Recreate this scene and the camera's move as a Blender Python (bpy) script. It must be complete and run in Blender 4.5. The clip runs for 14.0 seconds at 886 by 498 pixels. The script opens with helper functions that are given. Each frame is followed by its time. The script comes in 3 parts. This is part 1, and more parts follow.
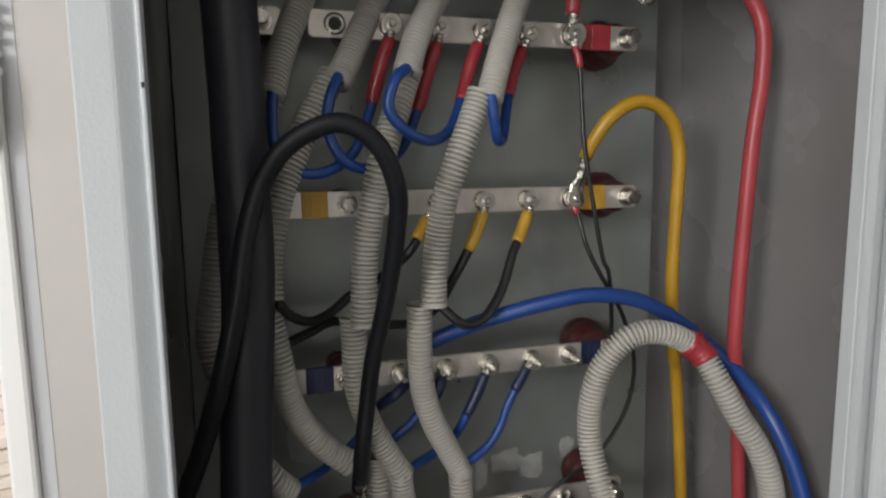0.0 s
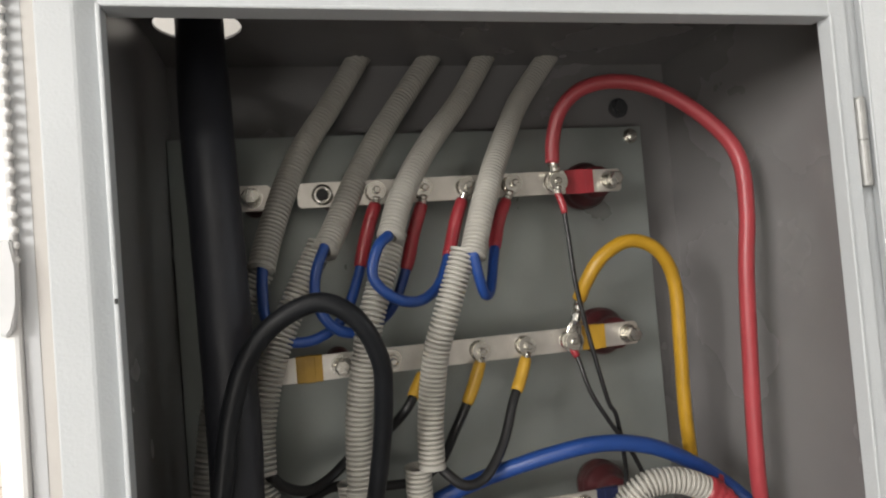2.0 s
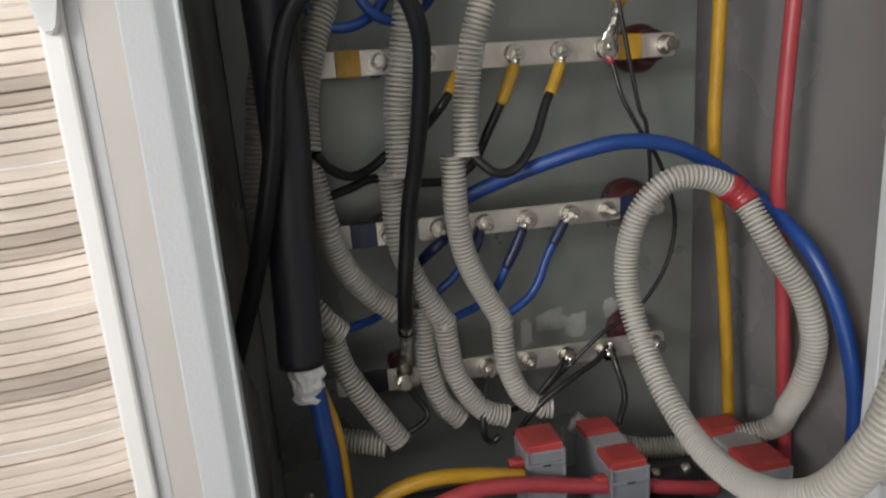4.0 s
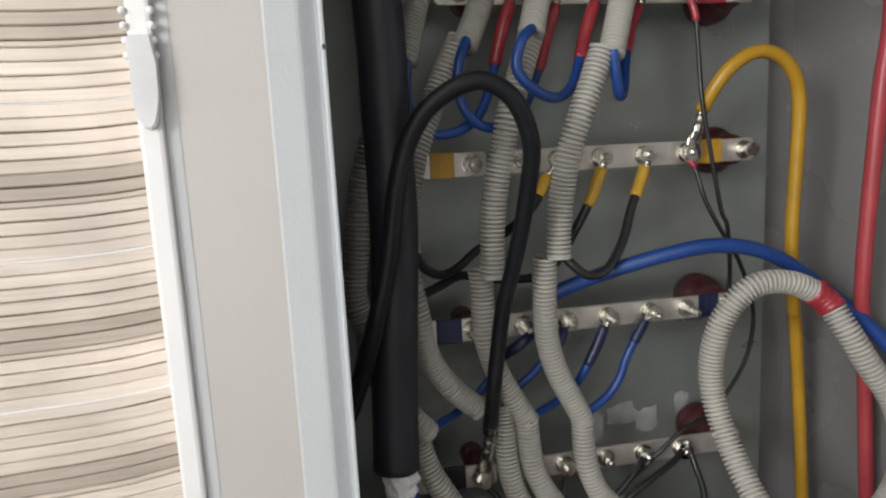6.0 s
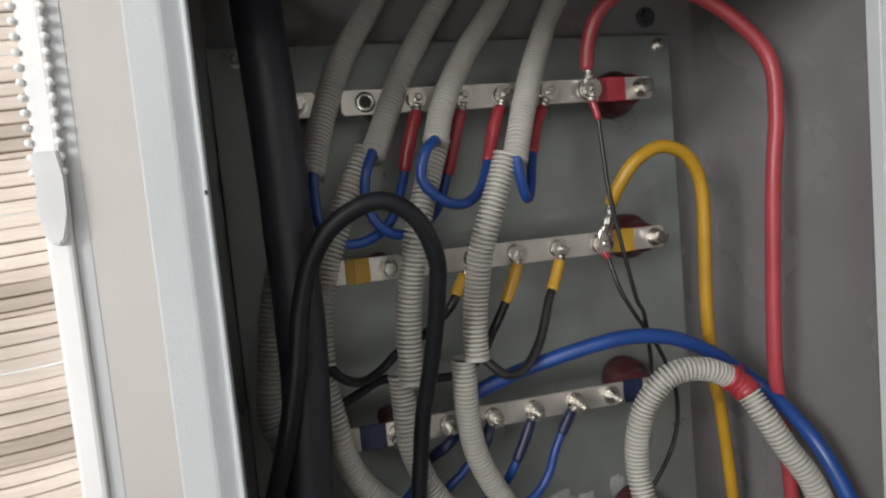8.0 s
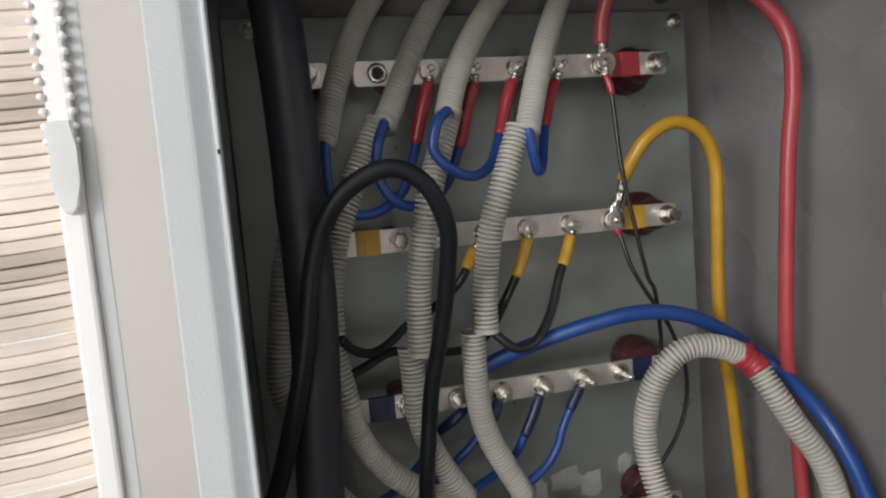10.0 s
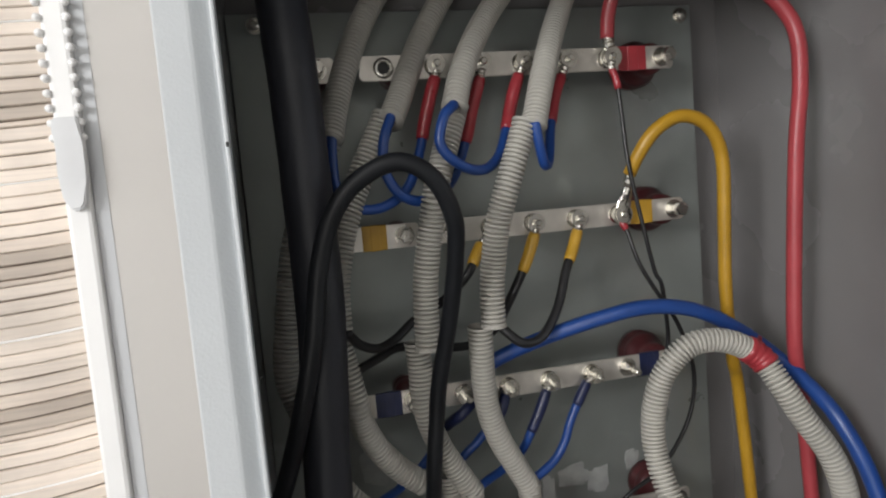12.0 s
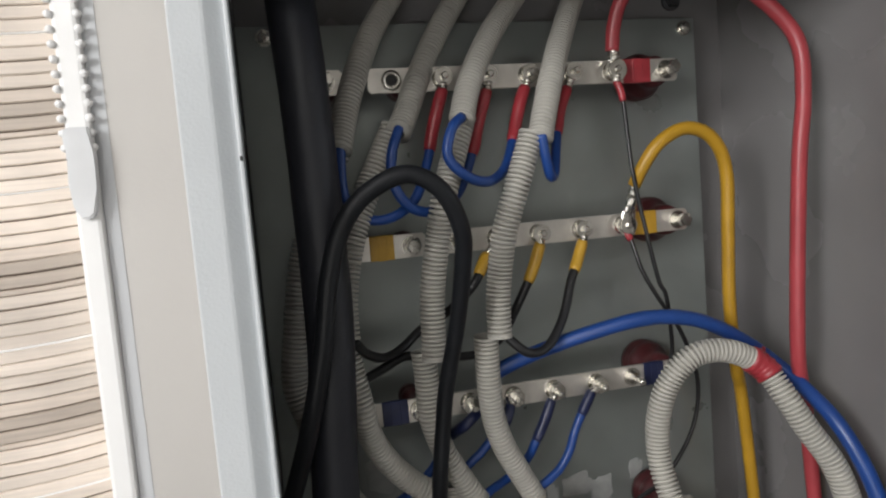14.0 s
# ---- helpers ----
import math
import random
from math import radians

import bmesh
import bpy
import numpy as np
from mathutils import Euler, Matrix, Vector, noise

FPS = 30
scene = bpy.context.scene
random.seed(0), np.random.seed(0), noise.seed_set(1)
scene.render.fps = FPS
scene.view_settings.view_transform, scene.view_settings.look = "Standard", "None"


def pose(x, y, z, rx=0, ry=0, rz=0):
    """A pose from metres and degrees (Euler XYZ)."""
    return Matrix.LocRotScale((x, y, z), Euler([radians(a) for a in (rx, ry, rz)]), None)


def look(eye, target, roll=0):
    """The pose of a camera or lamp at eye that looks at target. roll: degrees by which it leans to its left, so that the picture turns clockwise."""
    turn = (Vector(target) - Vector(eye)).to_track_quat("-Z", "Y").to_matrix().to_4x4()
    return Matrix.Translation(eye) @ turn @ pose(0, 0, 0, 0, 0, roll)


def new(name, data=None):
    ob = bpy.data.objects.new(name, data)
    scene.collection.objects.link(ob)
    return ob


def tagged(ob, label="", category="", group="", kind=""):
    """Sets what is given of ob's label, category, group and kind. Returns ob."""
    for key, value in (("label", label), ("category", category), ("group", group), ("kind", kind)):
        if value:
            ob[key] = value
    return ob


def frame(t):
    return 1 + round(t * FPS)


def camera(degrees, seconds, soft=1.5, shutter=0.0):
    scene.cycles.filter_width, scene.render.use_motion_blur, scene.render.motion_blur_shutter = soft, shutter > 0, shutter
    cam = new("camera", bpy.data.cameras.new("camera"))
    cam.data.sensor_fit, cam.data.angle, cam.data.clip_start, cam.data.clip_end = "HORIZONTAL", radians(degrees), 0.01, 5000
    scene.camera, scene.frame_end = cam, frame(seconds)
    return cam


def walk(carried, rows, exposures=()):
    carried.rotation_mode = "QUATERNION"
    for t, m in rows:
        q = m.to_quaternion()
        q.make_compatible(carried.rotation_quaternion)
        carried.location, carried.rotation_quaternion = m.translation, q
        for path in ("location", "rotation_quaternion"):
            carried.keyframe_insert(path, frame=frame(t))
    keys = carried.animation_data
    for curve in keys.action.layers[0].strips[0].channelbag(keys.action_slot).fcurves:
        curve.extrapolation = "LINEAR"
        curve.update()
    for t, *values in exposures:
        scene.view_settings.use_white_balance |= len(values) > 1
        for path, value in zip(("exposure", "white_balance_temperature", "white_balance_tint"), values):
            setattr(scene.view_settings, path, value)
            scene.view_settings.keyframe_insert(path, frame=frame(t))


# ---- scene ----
cam = camera(70.4, 14.0, soft=2.1, shutter=0.5)
PATH = [
    (0.0, (-0.2661, -0.5079, -0.1142), (-0.2101, -0.3176, -0.1399), -0.7),
    (0.5, (-0.2502, -0.5017, -0.1059), (-0.1964, -0.3097, -0.1218), -2.3),
    (1.0, (-0.2277, -0.5095, -0.0899), (-0.1689, -0.3185, -0.0968), -3.5),
    (1.5, (-0.2314, -0.5171, -0.0675), (-0.1837, -0.3231, -0.0585), -4.6),
    (2.0, (-0.2265, -0.5198, -0.0712), (-0.1809, -0.3251, -0.0648), -4.7),
    (2.5, (-0.23, -0.5213, -0.0801), (-0.1851, -0.3264, -0.0768), -4.5),
    (3.0, (-0.2313, -0.5242, -0.1097), (-0.188, -0.3296, -0.1256), -4.9),
    (3.5, (-0.2333, -0.5341, -0.1494), (-0.1994, -0.3411, -0.1895), -4.1),
    (4.0, (-0.2469, -0.542, -0.1774), (-0.2142, -0.3501, -0.2232), -4.2),
    (4.2, (-0.2537, -0.5414, -0.1804), (-0.2208, -0.3501, -0.2284), -3.9),
    (6.3, (-0.3213, -0.521, -0.13), (-0.2867, -0.3258, -0.1566), -3.0),
    (6.5, (-0.3142, -0.5182, -0.134), (-0.2799, -0.3228, -0.1591), -3.1),
    (7.0, (-0.306, -0.5163, -0.111), (-0.263, -0.3224, -0.1346), -3.7),
    (7.5, (-0.281, -0.5239, -0.0955), (-0.2321, -0.3307, -0.1115), -5.4),
    (8.0, (-0.276, -0.5295, -0.0889), (-0.2288, -0.3358, -0.1046), -5.3),
    (8.2, (-0.2753, -0.5301, -0.0898), (-0.2272, -0.3366, -0.1066), -5.3),
    (10.3, (-0.2808, -0.5293, -0.1046), (-0.2374, -0.3349, -0.1229), -4.8),
    (10.5, (-0.2821, -0.5301, -0.1039), (-0.239, -0.3356, -0.1217), -4.9),
    (11.0, (-0.2817, -0.5302, -0.104), (-0.2389, -0.3357, -0.1222), -4.7),
    (11.5, (-0.2818, -0.5303, -0.1067), (-0.2393, -0.3357, -0.125), -4.7),
    (12.0, (-0.2826, -0.5279, -0.1079), (-0.2391, -0.3335, -0.1262), -4.9),
    (12.5, (-0.2841, -0.5296, -0.1049), (-0.2413, -0.335, -0.1226), -4.9),
    (13.0, (-0.283, -0.531, -0.1064), (-0.2411, -0.3362, -0.1239), -5.1),
    (13.5, (-0.2852, -0.5289, -0.1064), (-0.2423, -0.3344, -0.1239), -5.2),
    (14.0, (-0.2881, -0.5316, -0.1029), (-0.2447, -0.3371, -0.1195), -4.7),
]
walk(cam, [(t, look(e, g, r)) for t, e, g, r in PATH], [(0.0, -0.06, 6450, 10), (0.5, -0.04, 6450, 10), (0.8, 0.42, 6550, 10), (1.0, 0.72, 6600, 10), (1.3, 0.5, 6650, 10), (1.6, 0.38, 6700, 10), (2.5, 0.34, 6700, 10), (3.0, 0.0, 6600, 10), (4.0, 0.0, 6500, 10), (6.5, 0.08, 6400, 10), (14.0, 0.08, 6400, 10)])

# ---- world and light ----
world = bpy.data.worlds.new("world")
scene.world = world
world.use_nodes = True
sky = world.node_tree.nodes.new("ShaderNodeTexSky")
sky.sky_type, sky.sun_disc = "NISHITA", False
sky.sun_elevation, sky.sun_rotation = radians(40), radians(230)
world.node_tree.links.new(sky.outputs["Color"], world.node_tree.nodes["Background"].inputs["Color"])
world.node_tree.nodes["Background"].inputs["Strength"].default_value = 0.1


def area(name, eye, target, w, h, watts, colour):
    data = bpy.data.lights.new(name, "AREA")
    data.shape, data.size, data.size_y, data.energy, data.color = "RECTANGLE", w, h, watts, colour
    ob = new(name, data)
    ob.matrix_world = look(eye, target)
    return ob


# daylight of a high side window, the ceiling tube light, and two added fills
area("side_window_lamp", (-2.36, -1.85, 0.55), (-0.3, -0.1, 0.0), 1.0, 0.9, 50, (1.0, 0.98, 0.96))
# low front fill, added to brighten the upper inside; no such door is known
area("low_fill_lamp", (-1.5, -3.06, -1.0), (-0.2, 0.0, 0.05), 1.3, 0.6, 13, (1.0, 0.98, 0.95))
# weak cool fill from the right, added to lift the cabinet's left inside
area("east_fill_lamp", (2.06, -1.7, 0.2), (-0.2, -0.1, -0.1), 1.0, 1.1, 4, (0.94, 0.97, 1.0))
area("ceiling_light_lamp", (-1.1, -2.3, 1.17), (-1.1, -2.3, 0), 1.2, 0.5, 18, (1.0, 0.98, 0.95))



# ---- materials ----
def mat(name, colour, rough=0.5, metal=0.0, vary=0.12, scale=8.0, fine=0.0, fine_scale=400.0, rand=0.0, spec=0.5, dirt=None, coat=0.0):
    """A surface with a broad mottling, a fine relief and, if asked, a change from piece to piece and dirt spots."""
    m = bpy.data.materials.new(name)
    m.use_nodes = True
    nt = m.node_tree
    n, l = nt.nodes, nt.links
    b = n["Principled BSDF"]
    b.inputs["Metallic"].default_value = metal
    b.inputs["Specular IOR Level"].default_value = spec
    b.inputs["Coat Weight"].default_value = coat
    co = n.new("ShaderNodeTexCoord")
    geo = n.new("ShaderNodeNewGeometry")
    big = n.new("ShaderNodeTexNoise")
    big.inputs["Scale"].default_value, big.inputs["Detail"].default_value = scale, 5.0
    l.new(geo.outputs["Position"], big.inputs["Vector"])
    ramp = n.new("ShaderNodeMapRange")
    ramp.inputs["From Min"].default_value, ramp.inputs["From Max"].default_value = 0.3, 0.7
    ramp.inputs["To Min"].default_value, ramp.inputs["To Max"].default_value = 1 - vary, 1 + vary
    l.new(big.outputs["Fac"], ramp.inputs["Value"])
    mul = n.new("ShaderNodeVectorMath")
    mul.operation = "SCALE"
    mul.inputs[0].default_value = colour
    l.new(ramp.outputs["Result"], mul.inputs["Scale"])
    out = mul.outputs["Vector"]
    if rand:
        oi = n.new("ShaderNodeObjectInfo")
        rr = n.new("ShaderNodeMapRange")
        rr.inputs["To Min"].default_value, rr.inputs["To Max"].default_value = 1 - rand, 1 + rand
        l.new(oi.outputs["Random"], rr.inputs["Value"])
        m2 = n.new("ShaderNodeVectorMath")
        m2.operation = "SCALE"
        l.new(out, m2.inputs[0])
        l.new(rr.outputs["Result"], m2.inputs["Scale"])
        out = m2.outputs["Vector"]
    if dirt:
        sp = n.new("ShaderNodeTexNoise")
        sp.inputs["Scale"].default_value, sp.inputs["Detail"].default_value = dirt[1], 6.0
        l.new(geo.outputs["Position"], sp.inputs["Vector"])
        dr = n.new("ShaderNodeMapRange")
        dr.inputs["From Min"].default_value, dr.inputs["From Max"].default_value = dirt[2], dirt[2] + 0.12
        l.new(sp.outputs["Fac"], dr.inputs["Value"])
        mx = n.new("ShaderNodeMix")
        mx.data_type = "RGBA"
        l.new(dr.outputs["Result"], mx.inputs["Factor"])
        l.new(out, mx.inputs["A"])
        mx.inputs["B"].default_value = (*dirt[0], 1)
        out = mx.outputs["Result"]
    l.new(out, b.inputs["Base Color"])
    rg = n.new("ShaderNodeMapRange")
    rg.inputs["To Min"].default_value, rg.inputs["To Max"].default_value = max(rough - 0.1, 0.03), min(rough + 0.1, 1)
    l.new(big.outputs["Fac"], rg.inputs["Value"])
    l.new(rg.outputs["Result"], b.inputs["Roughness"])
    if fine:
        fn = n.new("ShaderNodeTexNoise")
        fn.inputs["Scale"].default_value, fn.inputs["Detail"].default_value = fine_scale, 3.0
        l.new(geo.outputs["Position"], fn.inputs["Vector"])
        bp = n.new("ShaderNodeBump")
        bp.inputs["Strength"].default_value, bp.inputs["Distance"].default_value = fine, 0.001
        l.new(fn.outputs["Fac"], bp.inputs["Height"])
        l.new(bp.outputs["Normal"], b.inputs["Normal"])
    return m


# same light grey paint as the frame, darkened for the shade inside the cabinet
M_PAINT_SHADED = mat("shaded_grey_powder_coat", (0.21, 0.203, 0.202), 0.27, vary=0.1, scale=5, fine=0.12, fine_scale=700, dirt=((0.245, 0.236, 0.232), 9, 0.64))
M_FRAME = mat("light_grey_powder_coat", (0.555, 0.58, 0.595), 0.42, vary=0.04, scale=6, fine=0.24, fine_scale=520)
M_PLATE = mat("galvanised_plate", (0.27, 0.292, 0.278), 0.3, metal=0.45, vary=0.14, scale=9, fine=0.1, fine_scale=300)
M_CONDUIT = mat("ivory_conduit_plastic", (0.43, 0.415, 0.375), 0.5, vary=0.06, scale=25, fine=0.08, fine_scale=900, dirt=((0.5, 0.46, 0.38), 40, 0.68))
M_BLACK = mat("black_rubber", (0.009, 0.01, 0.012), 0.42, vary=0.25, scale=30, fine=0.5, fine_scale=70, spec=0.3, dirt=((0.02, 0.021, 0.024), 60, 0.66))
M_SLEEVE = mat("black_heat_shrink", (0.014, 0.015, 0.02), 0.5, vary=0.3, scale=14, fine=0.5, fine_scale=60, spec=0.5, dirt=((0.025, 0.027, 0.033), 50, 0.66))
M_WIREK = mat("black_wire_insulation", (0.014, 0.014, 0.015), 0.35, vary=0.2, scale=40)
M_BLUE = mat("blue_wire_insulation", (0.014, 0.055, 0.23), 0.35, vary=0.12, scale=30, fine=0.05, fine_scale=500)
M_RED = mat("red_wire_insulation", (0.38, 0.052, 0.062), 0.38, vary=0.1, scale=30, fine=0.05, fine_scale=500)
M_YELLOW = mat("yellow_wire_insulation", (0.44, 0.245, 0.018), 0.38, vary=0.1, scale=30, fine=0.05, fine_scale=500)
M_TAPER = mat("red_tape", (0.34, 0.035, 0.045), 0.3, vary=0.15, scale=60, fine=0.3, fine_scale=200)
M_TAPEY = mat("yellow_tape", (0.52, 0.3, 0.03), 0.35, vary=0.12, scale=60, fine=0.3, fine_scale=200)
M_TAPEB = mat("dark_blue_tape", (0.012, 0.018, 0.06), 0.35, vary=0.2, scale=60, fine=0.3, fine_scale=200)
M_TAPEK = mat("black_tape", (0.015, 0.015, 0.018), 0.35, vary=0.2, scale=60, fine=0.3, fine_scale=200)
M_TAPEW = mat("white_tape", (0.75, 0.75, 0.74), 0.4, vary=0.1, scale=60, fine=0.5, fine_scale=150)
M_TIN = mat("tinned_copper", (0.66, 0.63, 0.58), 0.33, metal=0.75, vary=0.1, scale=60, fine=0.15, fine_scale=500, dirt=((0.5, 0.46, 0.38), 120, 0.66))
M_STEEL = mat("zinc_steel", (0.62, 0.6, 0.55), 0.25, metal=1.0, vary=0.15, scale=90)
M_DARK = mat("dark_chip_and_hole_shade", (0.02, 0.02, 0.02), 0.6)
M_BOLT = mat("dark_bolt_steel", (0.07, 0.072, 0.075), 0.4, metal=0.4, vary=0.2, scale=90)
M_INSUL = mat("dark_red_resin", (0.06, 0.012, 0.014), 0.35, vary=0.2, scale=50)
M_BLOCK = mat("grey_block_plastic", (0.2, 0.21, 0.23), 0.4, vary=0.1, scale=40, fine=0.1, fine_scale=600)
M_CAP = mat("red_block_cap", (0.36, 0.05, 0.047), 0.4, vary=0.12, scale=50, fine=0.1, fine_scale=500)
M_TRIM = mat("white_trim_plastic", (0.93, 0.93, 0.92), 0.35, vary=0.03, scale=10)
M_WALL = mat("beige_wall_panel", (0.58, 0.56, 0.53), 0.4, vary=0.06, scale=3.0, fine=0.1, fine_scale=200)
M_HINGE = mat("dull_hinge_steel", (0.36, 0.36, 0.35), 0.45, metal=0.3, vary=0.15, scale=80)
M_LATCH = mat("grey_latch_plastic", (0.74, 0.75, 0.76), 0.4, vary=0.06, scale=20)
M_COVER = mat("grey_cover_plastic", (0.3, 0.29, 0.29), 0.35, vary=0.12, scale=40)
M_GAP = mat("brown_backing", (0.16, 0.11, 0.08), 0.7, vary=0.2, scale=20)
M_TRIM_SHADE = mat("trim_shadow_tint", (0.57, 0.585, 0.6), 0.4, vary=0.06, scale=4)
M_ROOM = mat("room_plaster", (0.66, 0.65, 0.63), 0.8, vary=0.05, scale=2, fine=0.2, fine_scale=80)
M_FLOOR = mat("floor_tile", (0.1, 0.092, 0.085), 0.4, vary=0.1, scale=4)


def wood_material(name, colour):
    m = mat(name, colour, 0.55, vary=0.2, scale=6.0, fine=0.3, fine_scale=120, rand=0.07)
    nt = m.node_tree
    n, l = nt.nodes, nt.links
    b = n["Principled BSDF"]
    src = b.inputs["Base Color"].links[0].from_socket
    geo = n.new("ShaderNodeNewGeometry")
    mp = n.new("ShaderNodeMapping")
    mp.inputs["Scale"].default_value = (6, 1, 260)
    l.new(geo.outputs["Position"], mp.inputs["Vector"])
    gr = n.new("ShaderNodeTexNoise")
    gr.inputs["Scale"].default_value, gr.inputs["Detail"].default_value = 1.0, 4.0
    l.new(mp.outputs["Vector"], gr.inputs["Vector"])
    mp2 = n.new("ShaderNodeMapping")
    mp2.inputs["Scale"].default_value = (1.5, 0, 24)
    l.new(geo.outputs["Position"], mp2.inputs["Vector"])
    bands = n.new("ShaderNodeTexNoise")
    bands.inputs["Scale"].default_value, bands.inputs["Detail"].default_value = 1.0, 2.0
    l.new(mp2.outputs["Vector"], bands.inputs["Vector"])
    a = n.new("ShaderNodeMapRange")
    a.inputs["From Min"].default_value, a.inputs["From Max"].default_value = 0.3, 0.7
    a.inputs["To Min"].default_value, a.inputs["To Max"].default_value = 0.9, 1.07
    l.new(gr.outputs["Fac"], a.inputs["Value"])
    c = n.new("ShaderNodeMapRange")
    c.inputs["From Min"].default_value, c.inputs["From Max"].default_value = 0.4, 0.55
    c.inputs["To Min"].default_value, c.inputs["To Max"].default_value = 0.92, 1.03
    l.new(bands.outputs["Fac"], c.inputs["Value"])
    k = n.new("ShaderNodeMath")
    k.operation = "MULTIPLY"
    l.new(a.outputs["Result"], k.inputs[0])
    l.new(c.outputs["Result"], k.inputs[1])
    v = n.new("ShaderNodeVectorMath")
    v.operation = "SCALE"
    l.new(src, v.inputs[0])
    l.new(k.outputs["Value"], v.inputs["Scale"])
    l.new(v.outputs["Vector"], b.inputs["Base Color"])
    return m


M_WOOD = wood_material("pale_wood_slat", (0.76, 0.67, 0.585))
M_WOOD_MID = wood_material("tan_wood_slat", (0.66, 0.57, 0.49))
M_WOOD_DARK = wood_material("brown_wood_slat", (0.5, 0.43, 0.365))


# ---- mesh helpers ----
def to_mesh(bm, name, smooth=False):
    me = bpy.data.meshes.new(name)
    bmesh.ops.recalc_face_normals(bm, faces=bm.faces)
    if smooth:
        for f in bm.faces:
            f.smooth = True
    bm.to_mesh(me)
    bm.free()
    return me


def part(name, me, material, parent=None, label="", smooth=False):
    if isinstance(me, bmesh.types.BMesh):
        me = to_mesh(me, name, smooth)
    if not me.materials:
        me.materials.append(material)
    ob = new(name, me)
    if parent:
        ob.parent = parent
    return tagged(ob, label) if label else ob


def thing(name, label, category, group="", kind="", at=(0, 0, 0)):
    ob = new(name)
    ob.location = at
    ob.empty_display_size = 0.02
    return tagged(ob, label, category, group, kind)


def box(x0, x1, y0, y1, z0, z1, bevel=0.0, seg=2, bm=None):
    own = bmesh.new()
    bmesh.ops.create_cube(own, size=1)
    for v in own.verts:
        v.co = Vector(((x0 + x1) / 2 + v.co.x * (x1 - x0), (y0 + y1) / 2 + v.co.y * (y1 - y0), (z0 + z1) / 2 + v.co.z * (z1 - z0)))
    if bevel:
        bmesh.ops.bevel(own, geom=list(own.edges), offset=bevel, segments=seg, affect="EDGES", profile=0.5)
    if bm is None:
        return own
    tmp = bpy.data.meshes.new("tmp")
    own.to_mesh(tmp)
    own.free()
    bm.from_mesh(tmp)
    bpy.data.meshes.remove(tmp)
    return bm


def lathe(profile, seg=24, axis="Y", at=(0, 0, 0), sides=None):
    """Turns (radius, height) pairs round an axis; sides: six for a hexagon."""
    bm = bmesh.new()
    k = sides or seg
    rings = []
    for r, h in profile:
        ring = []
        for i in range(k):
            a = 2 * math.pi * i / k
            c, s = r * math.cos(a), r * math.sin(a)
            p = {"Y": (c, h, s), "Z": (c, s, h), "X": (h, c, s)}[axis]
            ring.append(bm.verts.new(Vector(p) + Vector(at)))
        rings.append(ring)
    for a, b in zip(rings, rings[1:]):
        for i in range(k):
            bm.faces.new((a[i], a[(i + 1) % k], b[(i + 1) % k], b[i]))
    if profile[0][0] > 1e-5:
        bm.faces.new(rings[0])
    if profile[-1][0] > 1e-5:
        bm.faces.new(rings[-1])
    return bm


def join(*bms):
    out = bmesh.new()
    for b in bms:
        tmp = bpy.data.meshes.new("tmp")
        b.to_mesh(tmp)
        b.free()
        out.from_mesh(tmp)
        bpy.data.meshes.remove(tmp)
    return out


def spline(points, step):
    """A smooth line through the points, at even steps."""
    p = [Vector(q) for q in points]
    p = [p[0] * 2 - p[1]] + p + [p[-1] * 2 - p[-2]]
    fine = []
    for i in range(1, len(p) - 2):
        a, b, c, d = p[i - 1:i + 3]
        for j in range(24):
            t = j / 24
            fine.append(0.5 * (2 * b + (c - a) * t + (2 * a - 5 * b + 4 * c - d) * t * t + (3 * b - a - 3 * c + d) * t ** 3))
    fine.append(p[-2])
    for _ in range(10):
        fine = [fine[0]] + [(a + b * 2 + c) / 4 for a, b, c in zip(fine, fine[1:], fine[2:])] + [fine[-1]]
    length = [0.0]
    for a, b in zip(fine, fine[1:]):
        length.append(length[-1] + (b - a).length)
    count = max(2, int(length[-1] / step))
    out, k = [], 0
    for i in range(count + 1):
        s = length[-1] * i / count
        while k < len(length) - 2 and length[k + 1] < s:
            k += 1
        f = (s - length[k]) / max(length[k + 1] - length[k], 1e-9)
        out.append(fine[k].lerp(fine[k + 1], min(max(f, 0), 1)))
    return out


def sweep(line, radii, seg=14, closed_ends=True, name="sweep", flat=(1, 1)):
    """A round skin along a line, with one radius for each of its points."""
    n = len(line)
    tang = [(line[min(i + 1, n - 1)] - line[max(i - 1, 0)]).normalized() for i in range(n)]
    up = tang[0].orthogonal().normalized()
    verts, faces = [], []
    for i in range(n):
        up = (up - tang[i] * up.dot(tang[i])).normalized()
        side = tang[i].cross(up)
        for j in range(seg):
            a = 2 * math.pi * j / seg
            verts.append(line[i] + up * (math.cos(a) * radii[i] * flat[0]) + side * (math.sin(a) * radii[i] * flat[1]))
    for i in range(n - 1):
        for j in range(seg):
            k = (j + 1) % seg
            faces.append((i * seg + j, i * seg + k, (i + 1) * seg + k, (i + 1) * seg + j))
    if closed_ends:
        faces.append(tuple(range(seg - 1, -1, -1)))
        faces.append(tuple(range((n - 1) * seg, n * seg)))
    me = bpy.data.meshes.new(name)
    me.from_pydata([tuple(v) for v in verts], [], faces)
    me.polygons.foreach_set("use_smooth", [True] * len(faces))
    me.update()
    return me


def cable(points, r, seg=12, step=0.004):
    line = spline(points, step)
    return sweep(line, [r * (1 + 0.015 * noise.noise(p * 40)) for p in line], seg)


